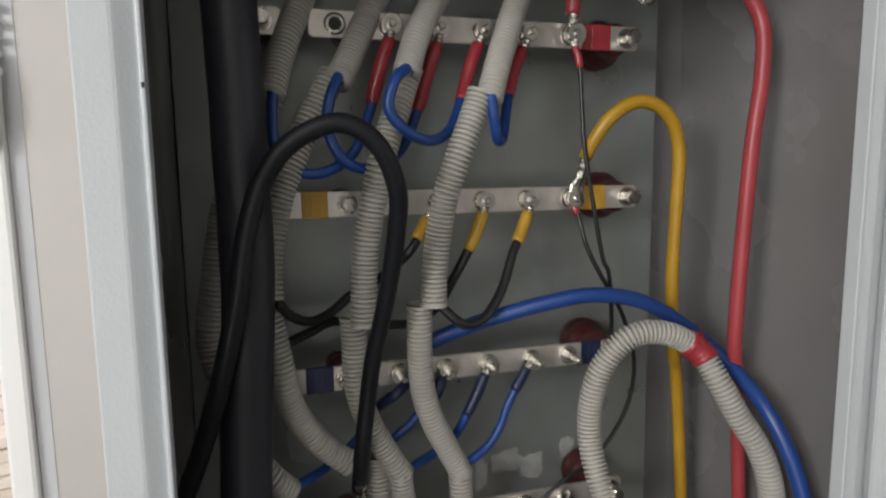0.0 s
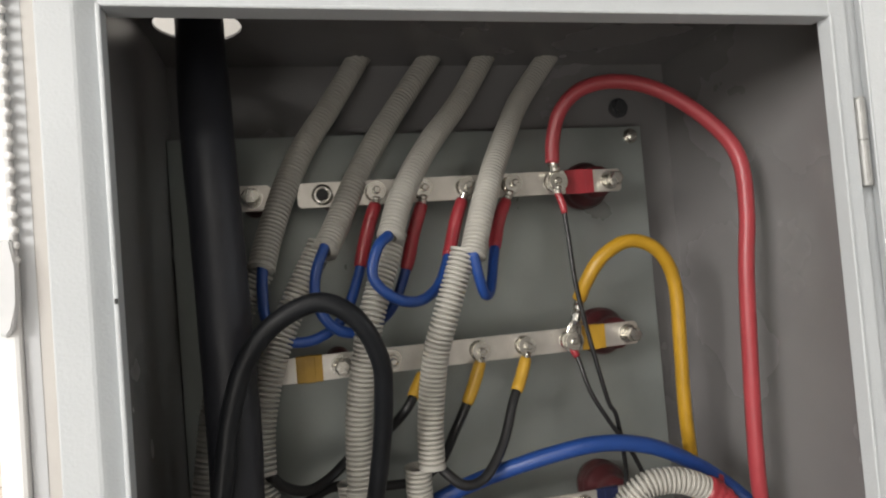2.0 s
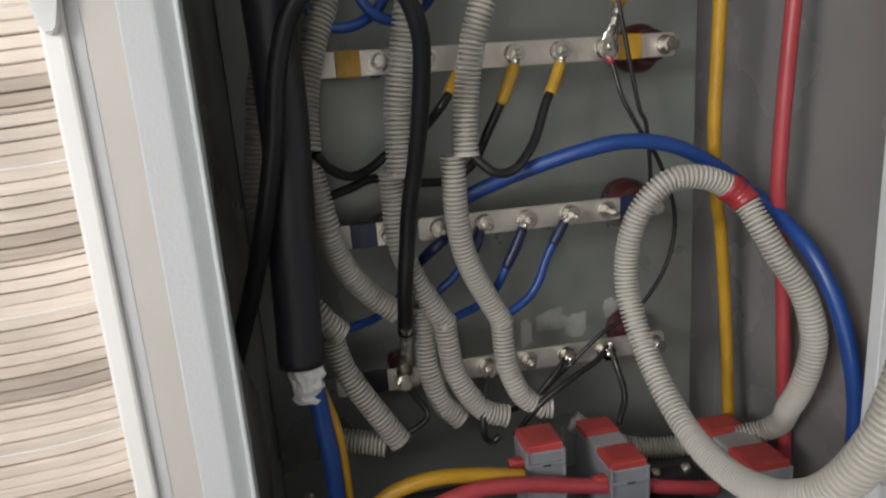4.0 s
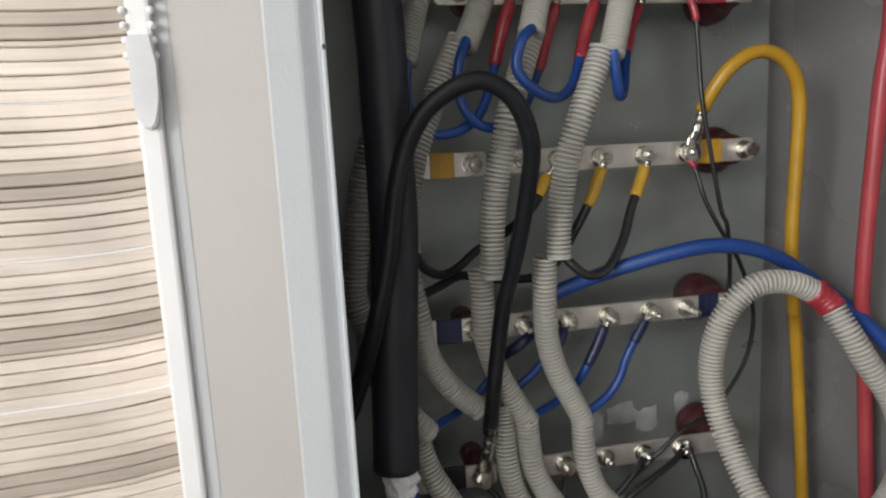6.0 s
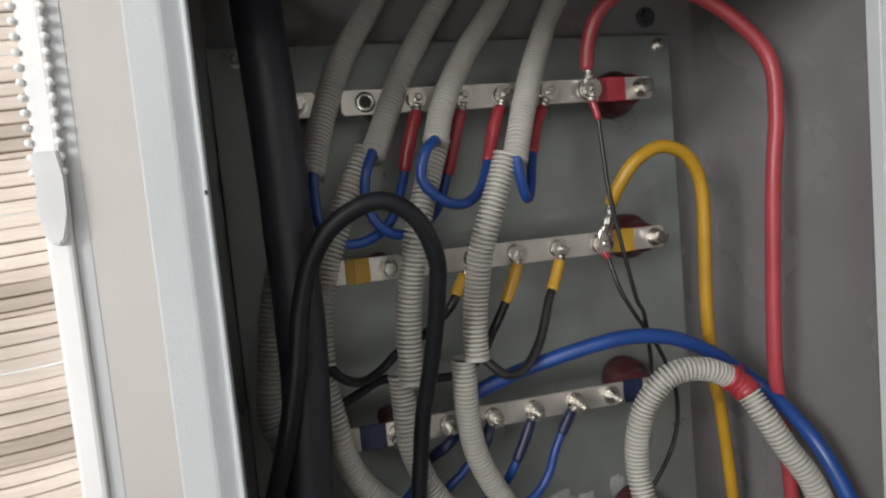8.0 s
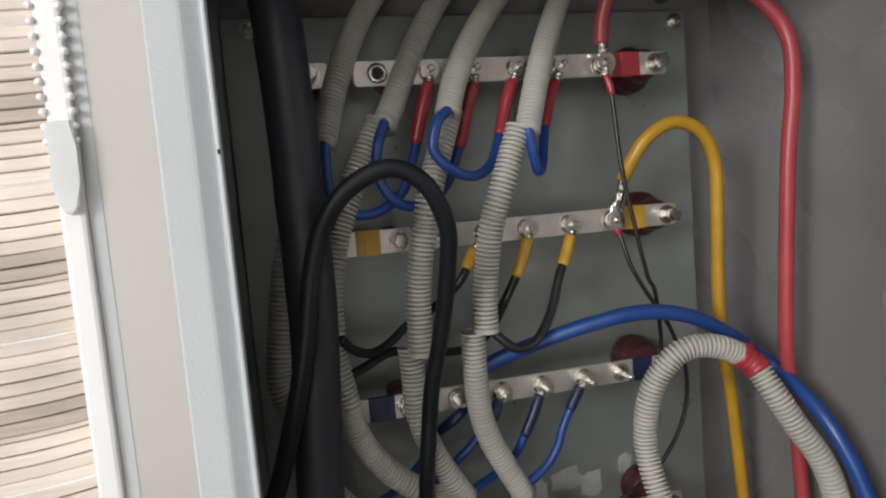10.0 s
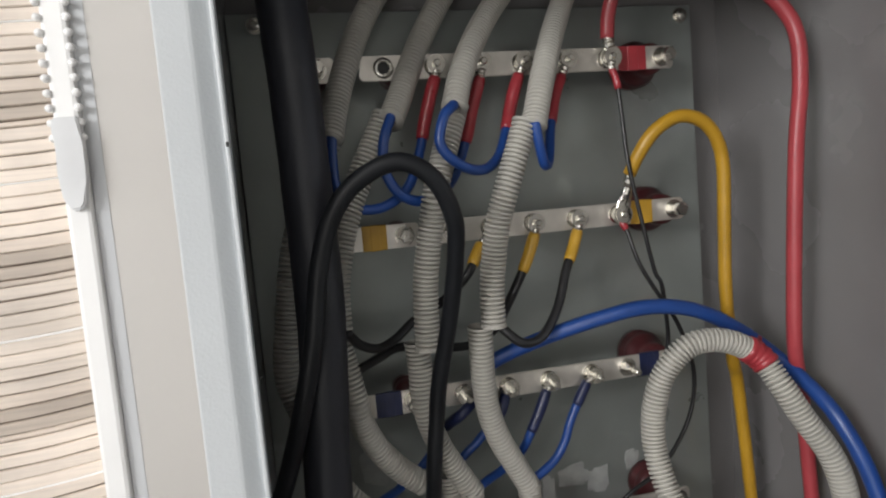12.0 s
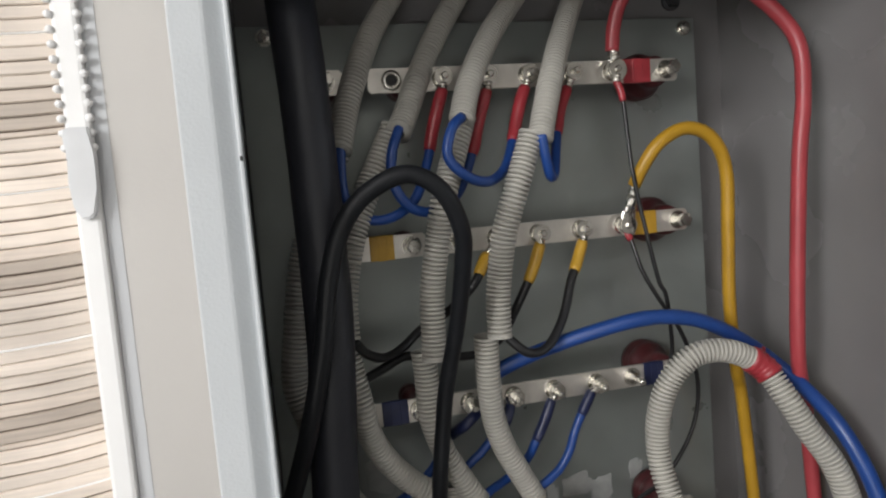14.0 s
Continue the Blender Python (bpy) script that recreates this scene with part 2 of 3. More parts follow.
def corrugated(points, r=0.0105, pitch=0.0037, seg=16, wall=0.001):
    """A ribbed hose with a wall and open ends."""
    line = spline(points, pitch / 9)
    shape = (0.0005, 0.0, 0.0, 0.0, 0.0, 0.0004, 0.0034, 0.0041, 0.0034)
    radii = [(r - shape[i % 9]) * (1 + 0.012 * noise.noise(p * 25)) for i, p in enumerate(line)]
    me = sweep(line, radii, seg, closed_ends=False)
    bm = bmesh.new()
    bm.from_mesh(me)
    bpy.data.meshes.remove(me)
    for sub in (line[:24], line[-24:]):
        inner = sweep(sub, [r - 0.0043 - wall] * len(sub), seg, closed_ends=False)
        bm.from_mesh(inner)
        bpy.data.meshes.remove(inner)
    bm.verts.ensure_lookup_table()
    n, k = len(line), seg
    first, second = n * k, n * k + 24 * k
    for a, b in ((0, first), ((n - 1) * k, second + 23 * k)):
        for j in range(k):
            q = (j + 1) % k
            bm.faces.new([bm.verts[v] for v in (a + j, a + q, b + q, b + j)])
    for f in bm.faces:
        f.smooth = True
    out = bpy.data.meshes.new("hose")
    bm.to_mesh(out)
    bm.free()
    return out


def path_part(line, a, b):
    n = len(line)
    return line[int(a * n):max(int(b * n), int(a * n) + 2)]

# ---- the room ----
def slab(name, x0, x1, y0, y1, z0, z1, material, label="", category=""):
    ob = part(name, box(x0, x1, y0, y1, z0, z1), material)
    return tagged(ob, label, category, kind="structure")


slab("floor", -2.6, 2.2, -3.2, 0.4, -1.55, -1.45, M_FLOOR, "grey tiled floor of the room", "floor")
slab("ceiling", -2.6, 2.2, -3.2, 0.4, 1.3, 1.4, M_ROOM, "white plaster ceiling", "ceiling")
slab("wall_back", -2.6, 2.2, 0.145, 0.3, -1.45, 1.3, M_ROOM, "plain plaster wall behind the cabinet", "wall")
# opening made for the added east fill lamp
slab("wall_east_below", 2.1, 2.2, -3.1, 0.145, -1.45, -0.37, M_ROOM, "plain plaster wall below the east fill lamp opening", "wall")
slab("wall_east_above", 2.1, 2.2, -3.1, 0.145, 0.77, 1.3, M_ROOM, "plain plaster wall above the east fill lamp opening", "wall")
slab("wall_east_pier", 2.1, 2.2, -3.1, -2.22, -0.37, 0.77, M_ROOM, "plain plaster wall beside the east fill lamp opening", "wall")
slab("wall_east_corner", 2.1, 2.2, -1.18, 0.145, -0.37, 0.77, M_ROOM, "plain plaster wall beside the east fill lamp opening", "wall")
# openings of the side window and of the added low front fill lamp
slab("wall_west_above", -2.6, -2.4, -3.1, 0.145, 1.12, 1.3, M_ROOM, "plain plaster wall above the side window", "wall")
slab("wall_west_pier", -2.6, -2.4, -3.1, -2.4, 0.1, 1.12, M_ROOM, "plain plaster wall beside the side window", "wall")
slab("wall_west_corner", -2.6, -2.4, -1.3, 0.145, 0.1, 1.12, M_ROOM, "plain plaster wall beside the side window", "wall")
slab("wall_west_below", -2.6, -2.4, -3.1, 0.145, -1.45, 0.1, M_ROOM, "plain plaster wall below the side window", "wall")
slab("wall_front_above", -2.6, 2.2, -3.2, -3.1, -0.66, 1.3, M_ROOM, "plain plaster wall above the low fill lamp opening", "wall")
slab("wall_front_pier", -2.6, -2.17, -3.2, -3.1, -1.45, -0.66, M_ROOM, "plain plaster wall beside the low fill lamp opening", "wall")
slab("wall_front_corner", -0.83, 2.2, -3.2, -3.1, -1.45, -0.66, M_ROOM, "plain plaster wall beside the low fill lamp opening", "wall")
slab("wall_front_sill", -2.17, -0.83, -3.2, -3.1, -1.45, -1.34, M_ROOM, "low plaster sill", "wall")
lightbox = thing("ceiling_light", "white ceiling light under the plaster ceiling", "ceiling light", at=(-1.1, -2.3, 1.3))
part("housing", box(-0.65, 0.65, -0.28, 0.28, -0.1, 0, 0.01), M_TRIM, lightbox)

# ---- beige panel, white trim and slatted wood beside the cabinet ----
tagged(part("wall_panel", box(-0.458, 0.3, 0.092, 0.14, -1.45, 1.25, 0.003), M_WALL), "smooth beige wall panel behind the grey cabinet", "wall panel", kind="structure")

trim = tagged(part("trim", box(-0.481, -0.4595, 0.084, 0.144, -1.45, 1.25, 0.004), M_TRIM), "glossy white vertical trim with a row of beads", "trim", kind="structure")
# thin blue-grey strip: the trim's cast shadow on the panel, put in as colour
part("shadow_strip", box(-0.4592, -0.447, 0.0914, 0.0919, -1.45, 1.25), M_TRIM_SHADE, trim)
bead = to_mesh(lathe([(0.0, -0.004), (0.002, -0.0036), (0.0034, -0.002), (0.0037, 0.001)], 12), "bead", True)
bead.materials.append(M_TRIM)
for i in range(40):
    for side in (-0.482, -0.4588):
        b = new("bead", bead)
        b.parent, b.location = trim, (side, 0.084, -0.034 + 0.0128 * i)

latch = thing("latch", "grey plastic latch on the white trim", "latch", at=(-0.4695, 0.084, -0.051))
bm = bmesh.new()
outline = [(-0.013, 0.040), (0.012, 0.040), (0.0145, 0.01), (0.0135, -0.02), (0.009, -0.042), (0.004, -0.046), (-0.004, -0.046), (-0.012, -0.036), (-0.0145, -0.012), (-0.011, 0.008), (-0.015, 0.022)]
outline = [(x * 0.8, min(z, 0.034)) for x, z in outline]
front = [bm.verts.new((x, -0.007, z)) for x, z in outline]
rear = [bm.verts.new((x * 1.08, 0.0, z * 1.03)) for x, z in outline]
bm.faces.new(front)
bm.faces.new(rear)
for i in range(len(outline)):
    j = (i + 1) % len(outline)
    bm.faces.new((front[i], front[j], rear[j], rear[i]))
bmesh.ops.bevel(bm, geom=list(bm.edges), offset=0.0015, segments=2, affect="EDGES")
part("blade", bm, M_LATCH, latch)


PERIOD = 0.1448
PITCH = PERIOD / 11.5


def slat_mesh(k, material, half, bow, name="slat", deep=0.011):
    """One thin board; the boards rise towards the trim, the more the lower they lie, so that they nest."""
    n, w = 40, 1.2
    h, d = half, deep
    prof = [(-h, 0.0), (-h, -d + 0.0015), (-h + 0.0012, -d), (h - 0.0012, -d), (h, -d + 0.0015), (h, 0.0)]
    verts, faces = [], []
    for i in range(n + 1):
        x = -w * (i / n) ** 1.4
        wave = bow * max(0.0, 1 + x / 0.24) ** 2 + 0.0012 * math.sin(x * 29)
        for z, y in prof:
            jit = 0.0007 * noise.noise(Vector((x * 25, z * 90, k * 7.3)))
            verts.append((x + (0.0012 * math.sin(k * 2.1) if i == 0 else 0), y + jit, z + wave + jit * 0.6))
    m = len(prof)
    for i in range(n):
        for j in range(m - 1):
            faces.append((i * m + j, i * m + j + 1, (i + 1) * m + j + 1, (i + 1) * m + j))
    faces += [tuple(range(m)), tuple(range(n * m, n * m + m))]
    me = bpy.data.meshes.new(name)
    me.from_pydata(verts, [], faces)
    me.materials.append(material)
    return me


slat_wall = tagged(part("wall_cladding", box(-1.75, -0.4815, 0.1195, 0.144, -1.45, 1.25), M_GAP), "wall clad in thin pale and brown wooden slats", "wall cladding", kind="structure")
STRIP_Z = -0.2157
for row in range(-4, 7):
    # from a white strip downwards: seven boards, the last two brown, a narrow one, and four more
    z, top = 0.0, STRIP_Z + PERIOD * row
    for k in range(12):
        tall = PITCH * (0.5 if k == 7 else 1.0)
        mid = top - z - tall / 2
        bow = min(max(0.0045 - 0.0286 * mid, 0.001), 0.019)
        material = M_WOOD_DARK if k in (5, 6) else M_WOOD_MID if k in (4, 7) else M_WOOD
        s = new("slat", slat_mesh(k + 12 * row, material, tall / 2 - 0.00055, bow))
        s.parent = slat_wall
        s.location = (-0.482, 0.1275 - random.uniform(0, 0.0018), mid + random.uniform(-0.0004, 0.0004))
        z += tall
    s = new("strip", slat_mesh(row, M_TRIM, 0.0012, min(max(0.0045 - 0.0286 * top, 0.001), 0.019), "strip", 0.0125))
    s.parent, s.location = slat_wall, (-0.482, 0.1275, top)

# ---- the cabinet ----
XL, XR, YF, YB, ZT, ZB = -0.339, 0.172, -0.1745, 0.078, 0.13, -0.6
cabinet = thing("electrical_cabinet", "open grey sheet-steel electrical cabinet full of cables", "cabinet", at=(0, 0, 0))
part("back_panel", box(XL, XR, YB, YB + 0.002, ZB, ZT), M_PAINT_SHADED, cabinet)
part("side_panel", box(XL - 0.002, -0.3275, YF + 0.002, YB + 0.002, ZB, ZT + 0.002), M_PAINT_SHADED, cabinet)
part("side_panel", box(XR, XR + 0.002, YF + 0.002, YB + 0.002, ZB, ZT + 0.002), M_PAINT_SHADED, cabinet)
part("bottom_panel", box(XL, XR, YF + 0.002, YB, ZB - 0.002, ZB), M_PAINT_SHADED, cabinet)


def plate_with_hole(x0, x1, y0, y1, z0, z1, cx, cy, r, half):
    """A flat plate with a round hole through it."""
    bm = bmesh.new()
    for a in ((x0, cx - half, y0, y1), (cx + half, x1, y0, y1), (cx - half, cx + half, y0, cy - half), (cx - half, cx + half, cy + half, y1)):
        box(a[0], a[1], a[2], a[3], z0, z1, bm=bm)
    k = 40
    rings = []
    for z in (z0, z1):
        inner = [bm.verts.new((cx + r * math.cos(2 * math.pi * i / k), cy + r * math.sin(2 * math.pi * i / k), z)) for i in range(k)]
        outer = []
        for i in range(k):
            c, s = math.cos(2 * math.pi * i / k), math.sin(2 * math.pi * i / k)
            f = half / max(abs(c), abs(s))
            outer.append(bm.verts.new((cx + c * f, cy + s * f, z)))
        for i in range(k):
            j = (i + 1) % k
            bm.faces.new((inner[i], inner[j], outer[j], outer[i]))
        rings.append(inner)
    for i in range(k):
        j = (i + 1) % k
        bm.faces.new((rings[0][i], rings[0][j], rings[1][j], rings[1][i]))
    return bm


part("top_panel", plate_with_hole(XL, XR, YF + 0.002, YB, ZT, ZT + 0.002, -0.287, -0.017, 0.032, 0.04), M_PAINT_SHADED, cabinet)
# front frame round the opening, with its folded lip
OL, OR, OT, OB = -0.3155, 0.1325, 0.0775, -0.5
bm = bmesh.new()
SL = XL - 0.0065
fold = [(SL, YF + 0.02), (SL, YF + 0.0006), (SL + 0.0003, YF - 0.0003), (SL + 0.0012, YF - 0.001), (-0.3285, YF - 0.001), (-0.3268, YF - 0.0007), (-0.3255, YF), (-0.3185, YF + 0.0046), (OL - 0.001, YF + 0.0052), (OL - 0.001, YF + 0.0072), (-0.3195, YF + 0.0066), (-0.3268, YF + 0.002), (SL + 0.0018, YF + 0.001), (SL + 0.0018, YF + 0.02)]
low, high = [[bm.verts.new((x, y, z)) for x, y in fold] for z in (ZB, ZT)]
bm.faces.new(low)
bm.faces.new(high)
for i in range(len(fold)):
    j = (i + 1) % len(fold)
    bm.faces.new((low[i], low[j], high[j], high[i]))
part("frame_stile", bm, M_FRAME, cabinet)
part("chip", box(OL - 0.0004, OL + 0.0012, YF - 0.0034, YF - 0.0025, -0.0752, -0.0725, 0.0002, 1), M_DARK, cabinet, "dark chip in the paint")
part("hinge_channel", box(0.1458, XR, YF + 0.005, YF + 0.0065, ZB, ZT), M_FRAME, cabinet)
for name, a in (("frame_stile", (OR, 0.1458, ZB, ZT)), ("frame_rail", (OL, OR, OT, ZT)), ("frame_rail", (OL, OR, ZB, OB))):
    part(name, box(a[0], a[1], YF - 0.001, YF + 0.001, a[2], a[3], 0.0004, 1), M_FRAME, cabinet)
for a in ((OL - 0.001, OL + 0.0015, OB, OT), (OR - 0.0015, OR + 0.001, OB, OT)):
    part("lip", box(a[0], a[1], YF - 0.003, YF + 0.008, a[2], a[3], 0.0008, 2), M_FRAME, cabinet)
for a in ((OT - 0.0015, OT + 0.001), (OB - 0.001, OB + 0.0015)):
    part("lip", box(OL + 0.0015, OR - 0.0015, YF - 0.003, YF + 0.0125, a[0], a[1], 0.0008, 2), M_FRAME, cabinet)

plate = tagged(part("mounting_plate", box(-0.3268, 0.121, 0.048, 0.0505, -0.58, 0.057, 0.0006, 1), M_PLATE), "flat galvanised mounting plate inside the cabinet", "mounting plate")
for x, z in ((0.1085, 0.047), (0.1085, -0.565), (-0.303, 0.047), (-0.303, -0.565)):
    part("post", lathe([(0.006, 0.0505), (0.006, YB)], 12, at=(x, 0, z)), M_STEEL, plate)
    part("screw", join(lathe([(0.0075, 0.048), (0.0075, 0.0465), (0.0055, 0.0465), (0.005, 0.0425), (0.003, 0.0415), (0.0, 0.0415)], 18, at=(x, 0, z)), box(x - 0.0035, x + 0.0035, 0.0411, 0.042, z - 0.0005, z + 0.0005)), M_STEEL, plate)
# thin pale patches lying on the plate
M_PATCH = mat("pale_patch", (0.335, 0.345, 0.335), 0.45, vary=0.15, scale=60, fine=0.3, fine_scale=200)
for cx, cz, w, h in ((-0.038, -0.408, 0.034, 0.024), (-0.01, -0.416, 0.026, 0.026), (0.028, -0.4, 0.014, 0.02), (-0.066, -0.418, 0.014, 0.03), (-0.235, -0.36, 0.03, 0.04)):
    bm = bmesh.new()
    n = 28
    ring = []
    for i in range(n):
        a = 2 * math.pi * i / n
        k = 0.5 * (1 + 0.45 * noise.noise(Vector((math.cos(a) * 1.7, math.sin(a) * 1.7, cx * 90))))
        ring.append((cx + w * k * math.copysign(abs(math.cos(a)) ** 0.6, math.cos(a)), cz + h * k * math.copysign(abs(math.sin(a)) ** 0.6, math.sin(a))))
    f = [bm.verts.new((cx + (x - cx) * 0.86, 0.04775, cz + (z - cz) * 0.86)) for x, z in ring]
    r = [bm.verts.new((x, 0.0481, z)) for x, z in ring]
    bm.faces.new(f)
    for i in range(n):
        bm.faces.new((f[i], f[(i + 1) % n], r[(i + 1) % n], r[i]))
    part("patch", bm, M_PATCH, plate, "pale grey patch")
wall_bolt = tagged(part("wall_bolt", join(lathe([(0.0105, YB), (0.0105, YB - 0.0025), (0.0085, YB - 0.003)], 20, at=(0.115, 0, 0.083)), lathe([(0.0075, YB - 0.003), (0.0075, YB - 0.0085), (0.0, YB - 0.009)], sides=6, at=(0.115, 0, 0.083))), M_BOLT), "dark hexagonal bolt in the cabinet's back", "bolt")

door = thing("cabinet_door", "grey sheet-steel cabinet door, swung wide open", "door", at=(0.15, YF - 0.0015, 0))
turn = pose(0, 0, 0, 0, 0, -22)
leaf = part("leaf", join(box(0.0068, 0.5, -0.0015, 0.0, ZB, ZT + 0.005), box(0.0053, 0.0068, -0.0015, 0.006, ZB, ZT + 0.005, 0.0005)), M_FRAME, door)
for z in (-0.008, -0.46):
    h = part("hinge", join(box(-0.0035, -0.0005, 0.003, 0.0062, z - 0.03, z + 0.028, 0.0005), lathe([(0.0, z - 0.031), (0.003, z - 0.031), (0.0036, z - 0.03), (0.0036, z - 0.0006), (0.003, z - 0.0003), (0.003, z + 0.0003), (0.0036, z + 0.0006), (0.0036, z + 0.028), (0.003, z + 0.0295), (0.0, z + 0.0295)], 16, "Z", at=(0.0003, 0.001, 0))), M_HINGE, door, "dull grey steel hinge pin")
for ob in door.children:
    if ob.name.startswith("leaf"):
        ob.matrix_basis = turn


# ---- busbars ----
BAR = 0.0102
def bar_mesh(x0, x1, z, y0=0.0, thick=0.003):
    bm = bmesh.new()
    c = 0.0025
    out = [(x0 + c, z - BAR), (x1 - c, z - BAR), (x1, z - BAR + c), (x1, z + BAR - c), (x1 - c, z + BAR), (x0 + c, z + BAR), (x0, z + BAR - c), (x0, z - BAR + c)]
    f = [bm.verts.new((x, y0, zz)) for x, zz in out]
    r = [bm.verts.new((x, y0 + thick, zz)) for x, zz in out]
    bm.faces.new(f)
    bm.faces.new(r)
    for i in range(8):
        j = (i + 1) % 8
        bm.faces.new((f[i], f[j], r[j], r[i]))
    bmesh.ops.bevel(bm, geom=[e for e in bm.edges if abs(e.verts[0].co.y - e.verts[1].co.y) < 1e-6], offset=0.0005, segments=2, affect="EDGES")
    return bm


def bolt_mesh(size=0.0055, stud=0.006):
    """A hexagon nut on a stub of thread."""
    return join(
        lathe([(size * 1.0, -0.003), (size * 1.02, -0.0075), (size * 0.85, -0.0085), (size * 0.55, -0.0085)], sides=6),
        lathe([(size * 0.55, -0.0085), (size * 0.55, -0.0085 - stud), (size * 0.4, -0.0093 - stud), (0.0, -0.0093 - stud)], 16))


WASHER = to_mesh(join(lathe([(0.005, 0.0), (0.0086, 0.0), (0.0086, -0.0013), (0.005, -0.0013)], 24), lathe([(0.0045, -0.0013), (0.0062, -0.0013), (0.0062, -0.0031), (0.0045, -0.0031)], 20)), "washer")
WASHER.materials.append(M_STEEL)
BOLT = to_mesh(bolt_mesh(), "bolt")
BOLT_END = to_mesh(join(
    lathe([(0.0045, -0.0028), (0.0045, -0.0095)], 16), lathe([(0.0066, -0.0095), (0.0066, -0.0148), (0.0056, -0.016), (0.0, -0.016)], sides=6)), "bolt")
BOLT_LONG = to_mesh(bolt_mesh(0.0052, 0.013), "bolt")
for me in (BOLT, BOLT_END, BOLT_LONG):
    me.materials.append(M_STEEL)


def insulator(x, z, y0=0.0032, y1=0.048, wide=1.1):
    """A ribbed hexagonal resin standoff between plate and bar."""
    h = y1 - y0
    ob = thing("standoff_insulator", "dark red resin standoff insulator on the mounting plate", "insulator", "busbar insulators", at=(x, y1, z))
    prof = [(0.0085, -h), (0.0115, -h + 0.002), (0.0125, -h * 0.72), (0.0128, -h * 0.55), (0.0165, -h * 0.46), (0.0186, -h * 0.34), (0.0168, -h * 0.27), (0.0168, -h * 0.22), (0.0186, -h * 0.14), (0.018, 0.0)]
    part("body", lathe([(r * wide, y) for r, y in prof], 28), M_INSUL, ob, smooth=True)
    part("insert", lathe([(0.008, -h - 0.0002), (0.008, -h + 0.006)], 6), M_STEEL, ob)
    return ob


def sleeve_box(x0, x1, z, bulge=0.0009):
    """A few turns of tape round a bar."""
    bm = bmesh.new()
    n = 3
    for i in range(n):
        a, b = x0 + (x1 - x0) * i / n, x0 + (x1 - x0) * (i + 1) / n + 0.0012
        g = bulge * (0.6 + 0.35 * (i % 2))
        box(a, min(b, x1), -g, 0.003 + g, z - BAR - g, z + BAR + g, 0.0006, 1, bm)
    return bm


def busbar(x0, x1, z, bolts, end_bolts, tapes, word, material_tape, wide=1.2, bolt_mesh_used=None):
    ob = thing("busbar", "tinned copper busbar with %s tape at its end" % word, "busbar", "busbars", at=(0, 0, 0))
    part("bar", bar_mesh(x0, x1, z), M_TIN, ob)
    for x in bolts:
        b = part("bolt", bolt_mesh_used or BOLT, M_STEEL, ob)
        b.location = (x, 0, z)
        part("washer", WASHER, M_STEEL, b)
    for x in end_bolts:
        b = part("bolt", BOLT_END, M_STEEL, ob)
        b.location = (x, 0, z)
        part("washer", WASHER, M_STEEL, b)
        insulator(x - (0.007 if wide > 1 else 0), z, wide=wide)
    for a, b in tapes:
        part("tape", sleeve_box(a, b, z), material_tape, ob, "%s insulating tape" % word)
    return ob


Z1, Z2, Z3, Z4 = -0.0025, -0.1425, -0.287, -0.4255
bar_1 = busbar(-0.222, 0.0675, Z1, (-0.159, -0.119, -0.081, -0.040, 0.0), (0.0555,), ((0.012, 0.040),), "red", M_TAPER)
part("rivet_nut", lathe([(0.0088, 0.0), (0.0085, -0.0012), (0.0062, -0.0022), (0.0048, -0.0018), (0.0046, -0.0004)], 24, at=(-0.202, 0, Z1)), M_STEEL, bar_1, smooth=True)
# dark disc stands in for the shaded inside of the nut's hole
part("nut_hole_shade", lathe([(0.0047, -0.0002), (0.0047, -0.0006)], 20, at=(-0.202, 0, Z1)), M_DARK, bar_1)
insulator(-0.190, Z1, wide=0.6)
busbar(-0.272, -0.2425, Z1, (), (-0.2575,), (), "red", M_TAPER, 0.6)
busbar(-0.178, 0.0705, Z2, (-0.156, -0.121, -0.081, -0.040, 0.002), (0.0597,), ((0.015, 0.038),), "yellow", M_TAPEY)
busbar(-0.262, -0.184, Z2, (), (-0.197,), ((-0.233, -0.212),), "yellow", M_TAPEY, 0.6)
busbar(-0.175, 0.058, Z3, (-0.157, -0.1155, -0.0765, -0.034, 0.003), (0.047,), ((0.016, 0.037),), "dark blue", M_TAPEB, 1.2, BOLT_LONG)
busbar(-0.262, -0.192, Z3, (), (-0.203,), ((-0.235, -0.212),), "dark blue", M_TAPEB, 0.6)
busbar(-0.165, 0.062, Z4, (-0.121, -0.079, -0.041, -0.002), (0.05,), (), "black", M_TAPEK)
busbar(-0.262, -0.186, Z4, (), (-0.2,), ((-0.238, -0.215),), "black", M_TAPEK, 0.6)


# ---- cables ----
def lug(parent, at, toward, wide=0.0062, label="tinned ring terminal"):
    """A crimped ring terminal: an eye on the bolt, a neck and a barrel towards the cable."""
    p, q = Vector(at), Vector(toward)
    eye = lathe([(wide * 0.55, -0.0002), (wide * 1.25, -0.0002), (wide * 1.25, -0.002), (wide * 0.55, -0.002)], 22, at=(p.x, p.y, p.z))
    out = (q - p).normalized()
    side = out.cross(Vector((0, -1, 0))).normalized()
    face = side.cross(out).normalized()
    bm = bmesh.new()
    rings = []
    for f, a, c in ((0.12, 0.9, 0.16), (0.3, 0.85, 0.16), (0.4, 0.72, 0.3), (0.5, 0.66, 0.6), (0.66, 0.62, 0.62), (0.7, 0.54, 0.5), (0.76, 0.62, 0.62), (0.86, 0.62, 0.62), (0.9, 0.54, 0.5), (1.15, 0.62, 0.62)):
        c0 = p.lerp(q, f) + Vector((0, -0.0011, 0))
        rings.append([bm.verts.new(c0 + side * (wide * a * math.cos(k * math.pi / 7)) + face * (wide * c * math.sin(k * math.pi / 7))) for k in range(14)])
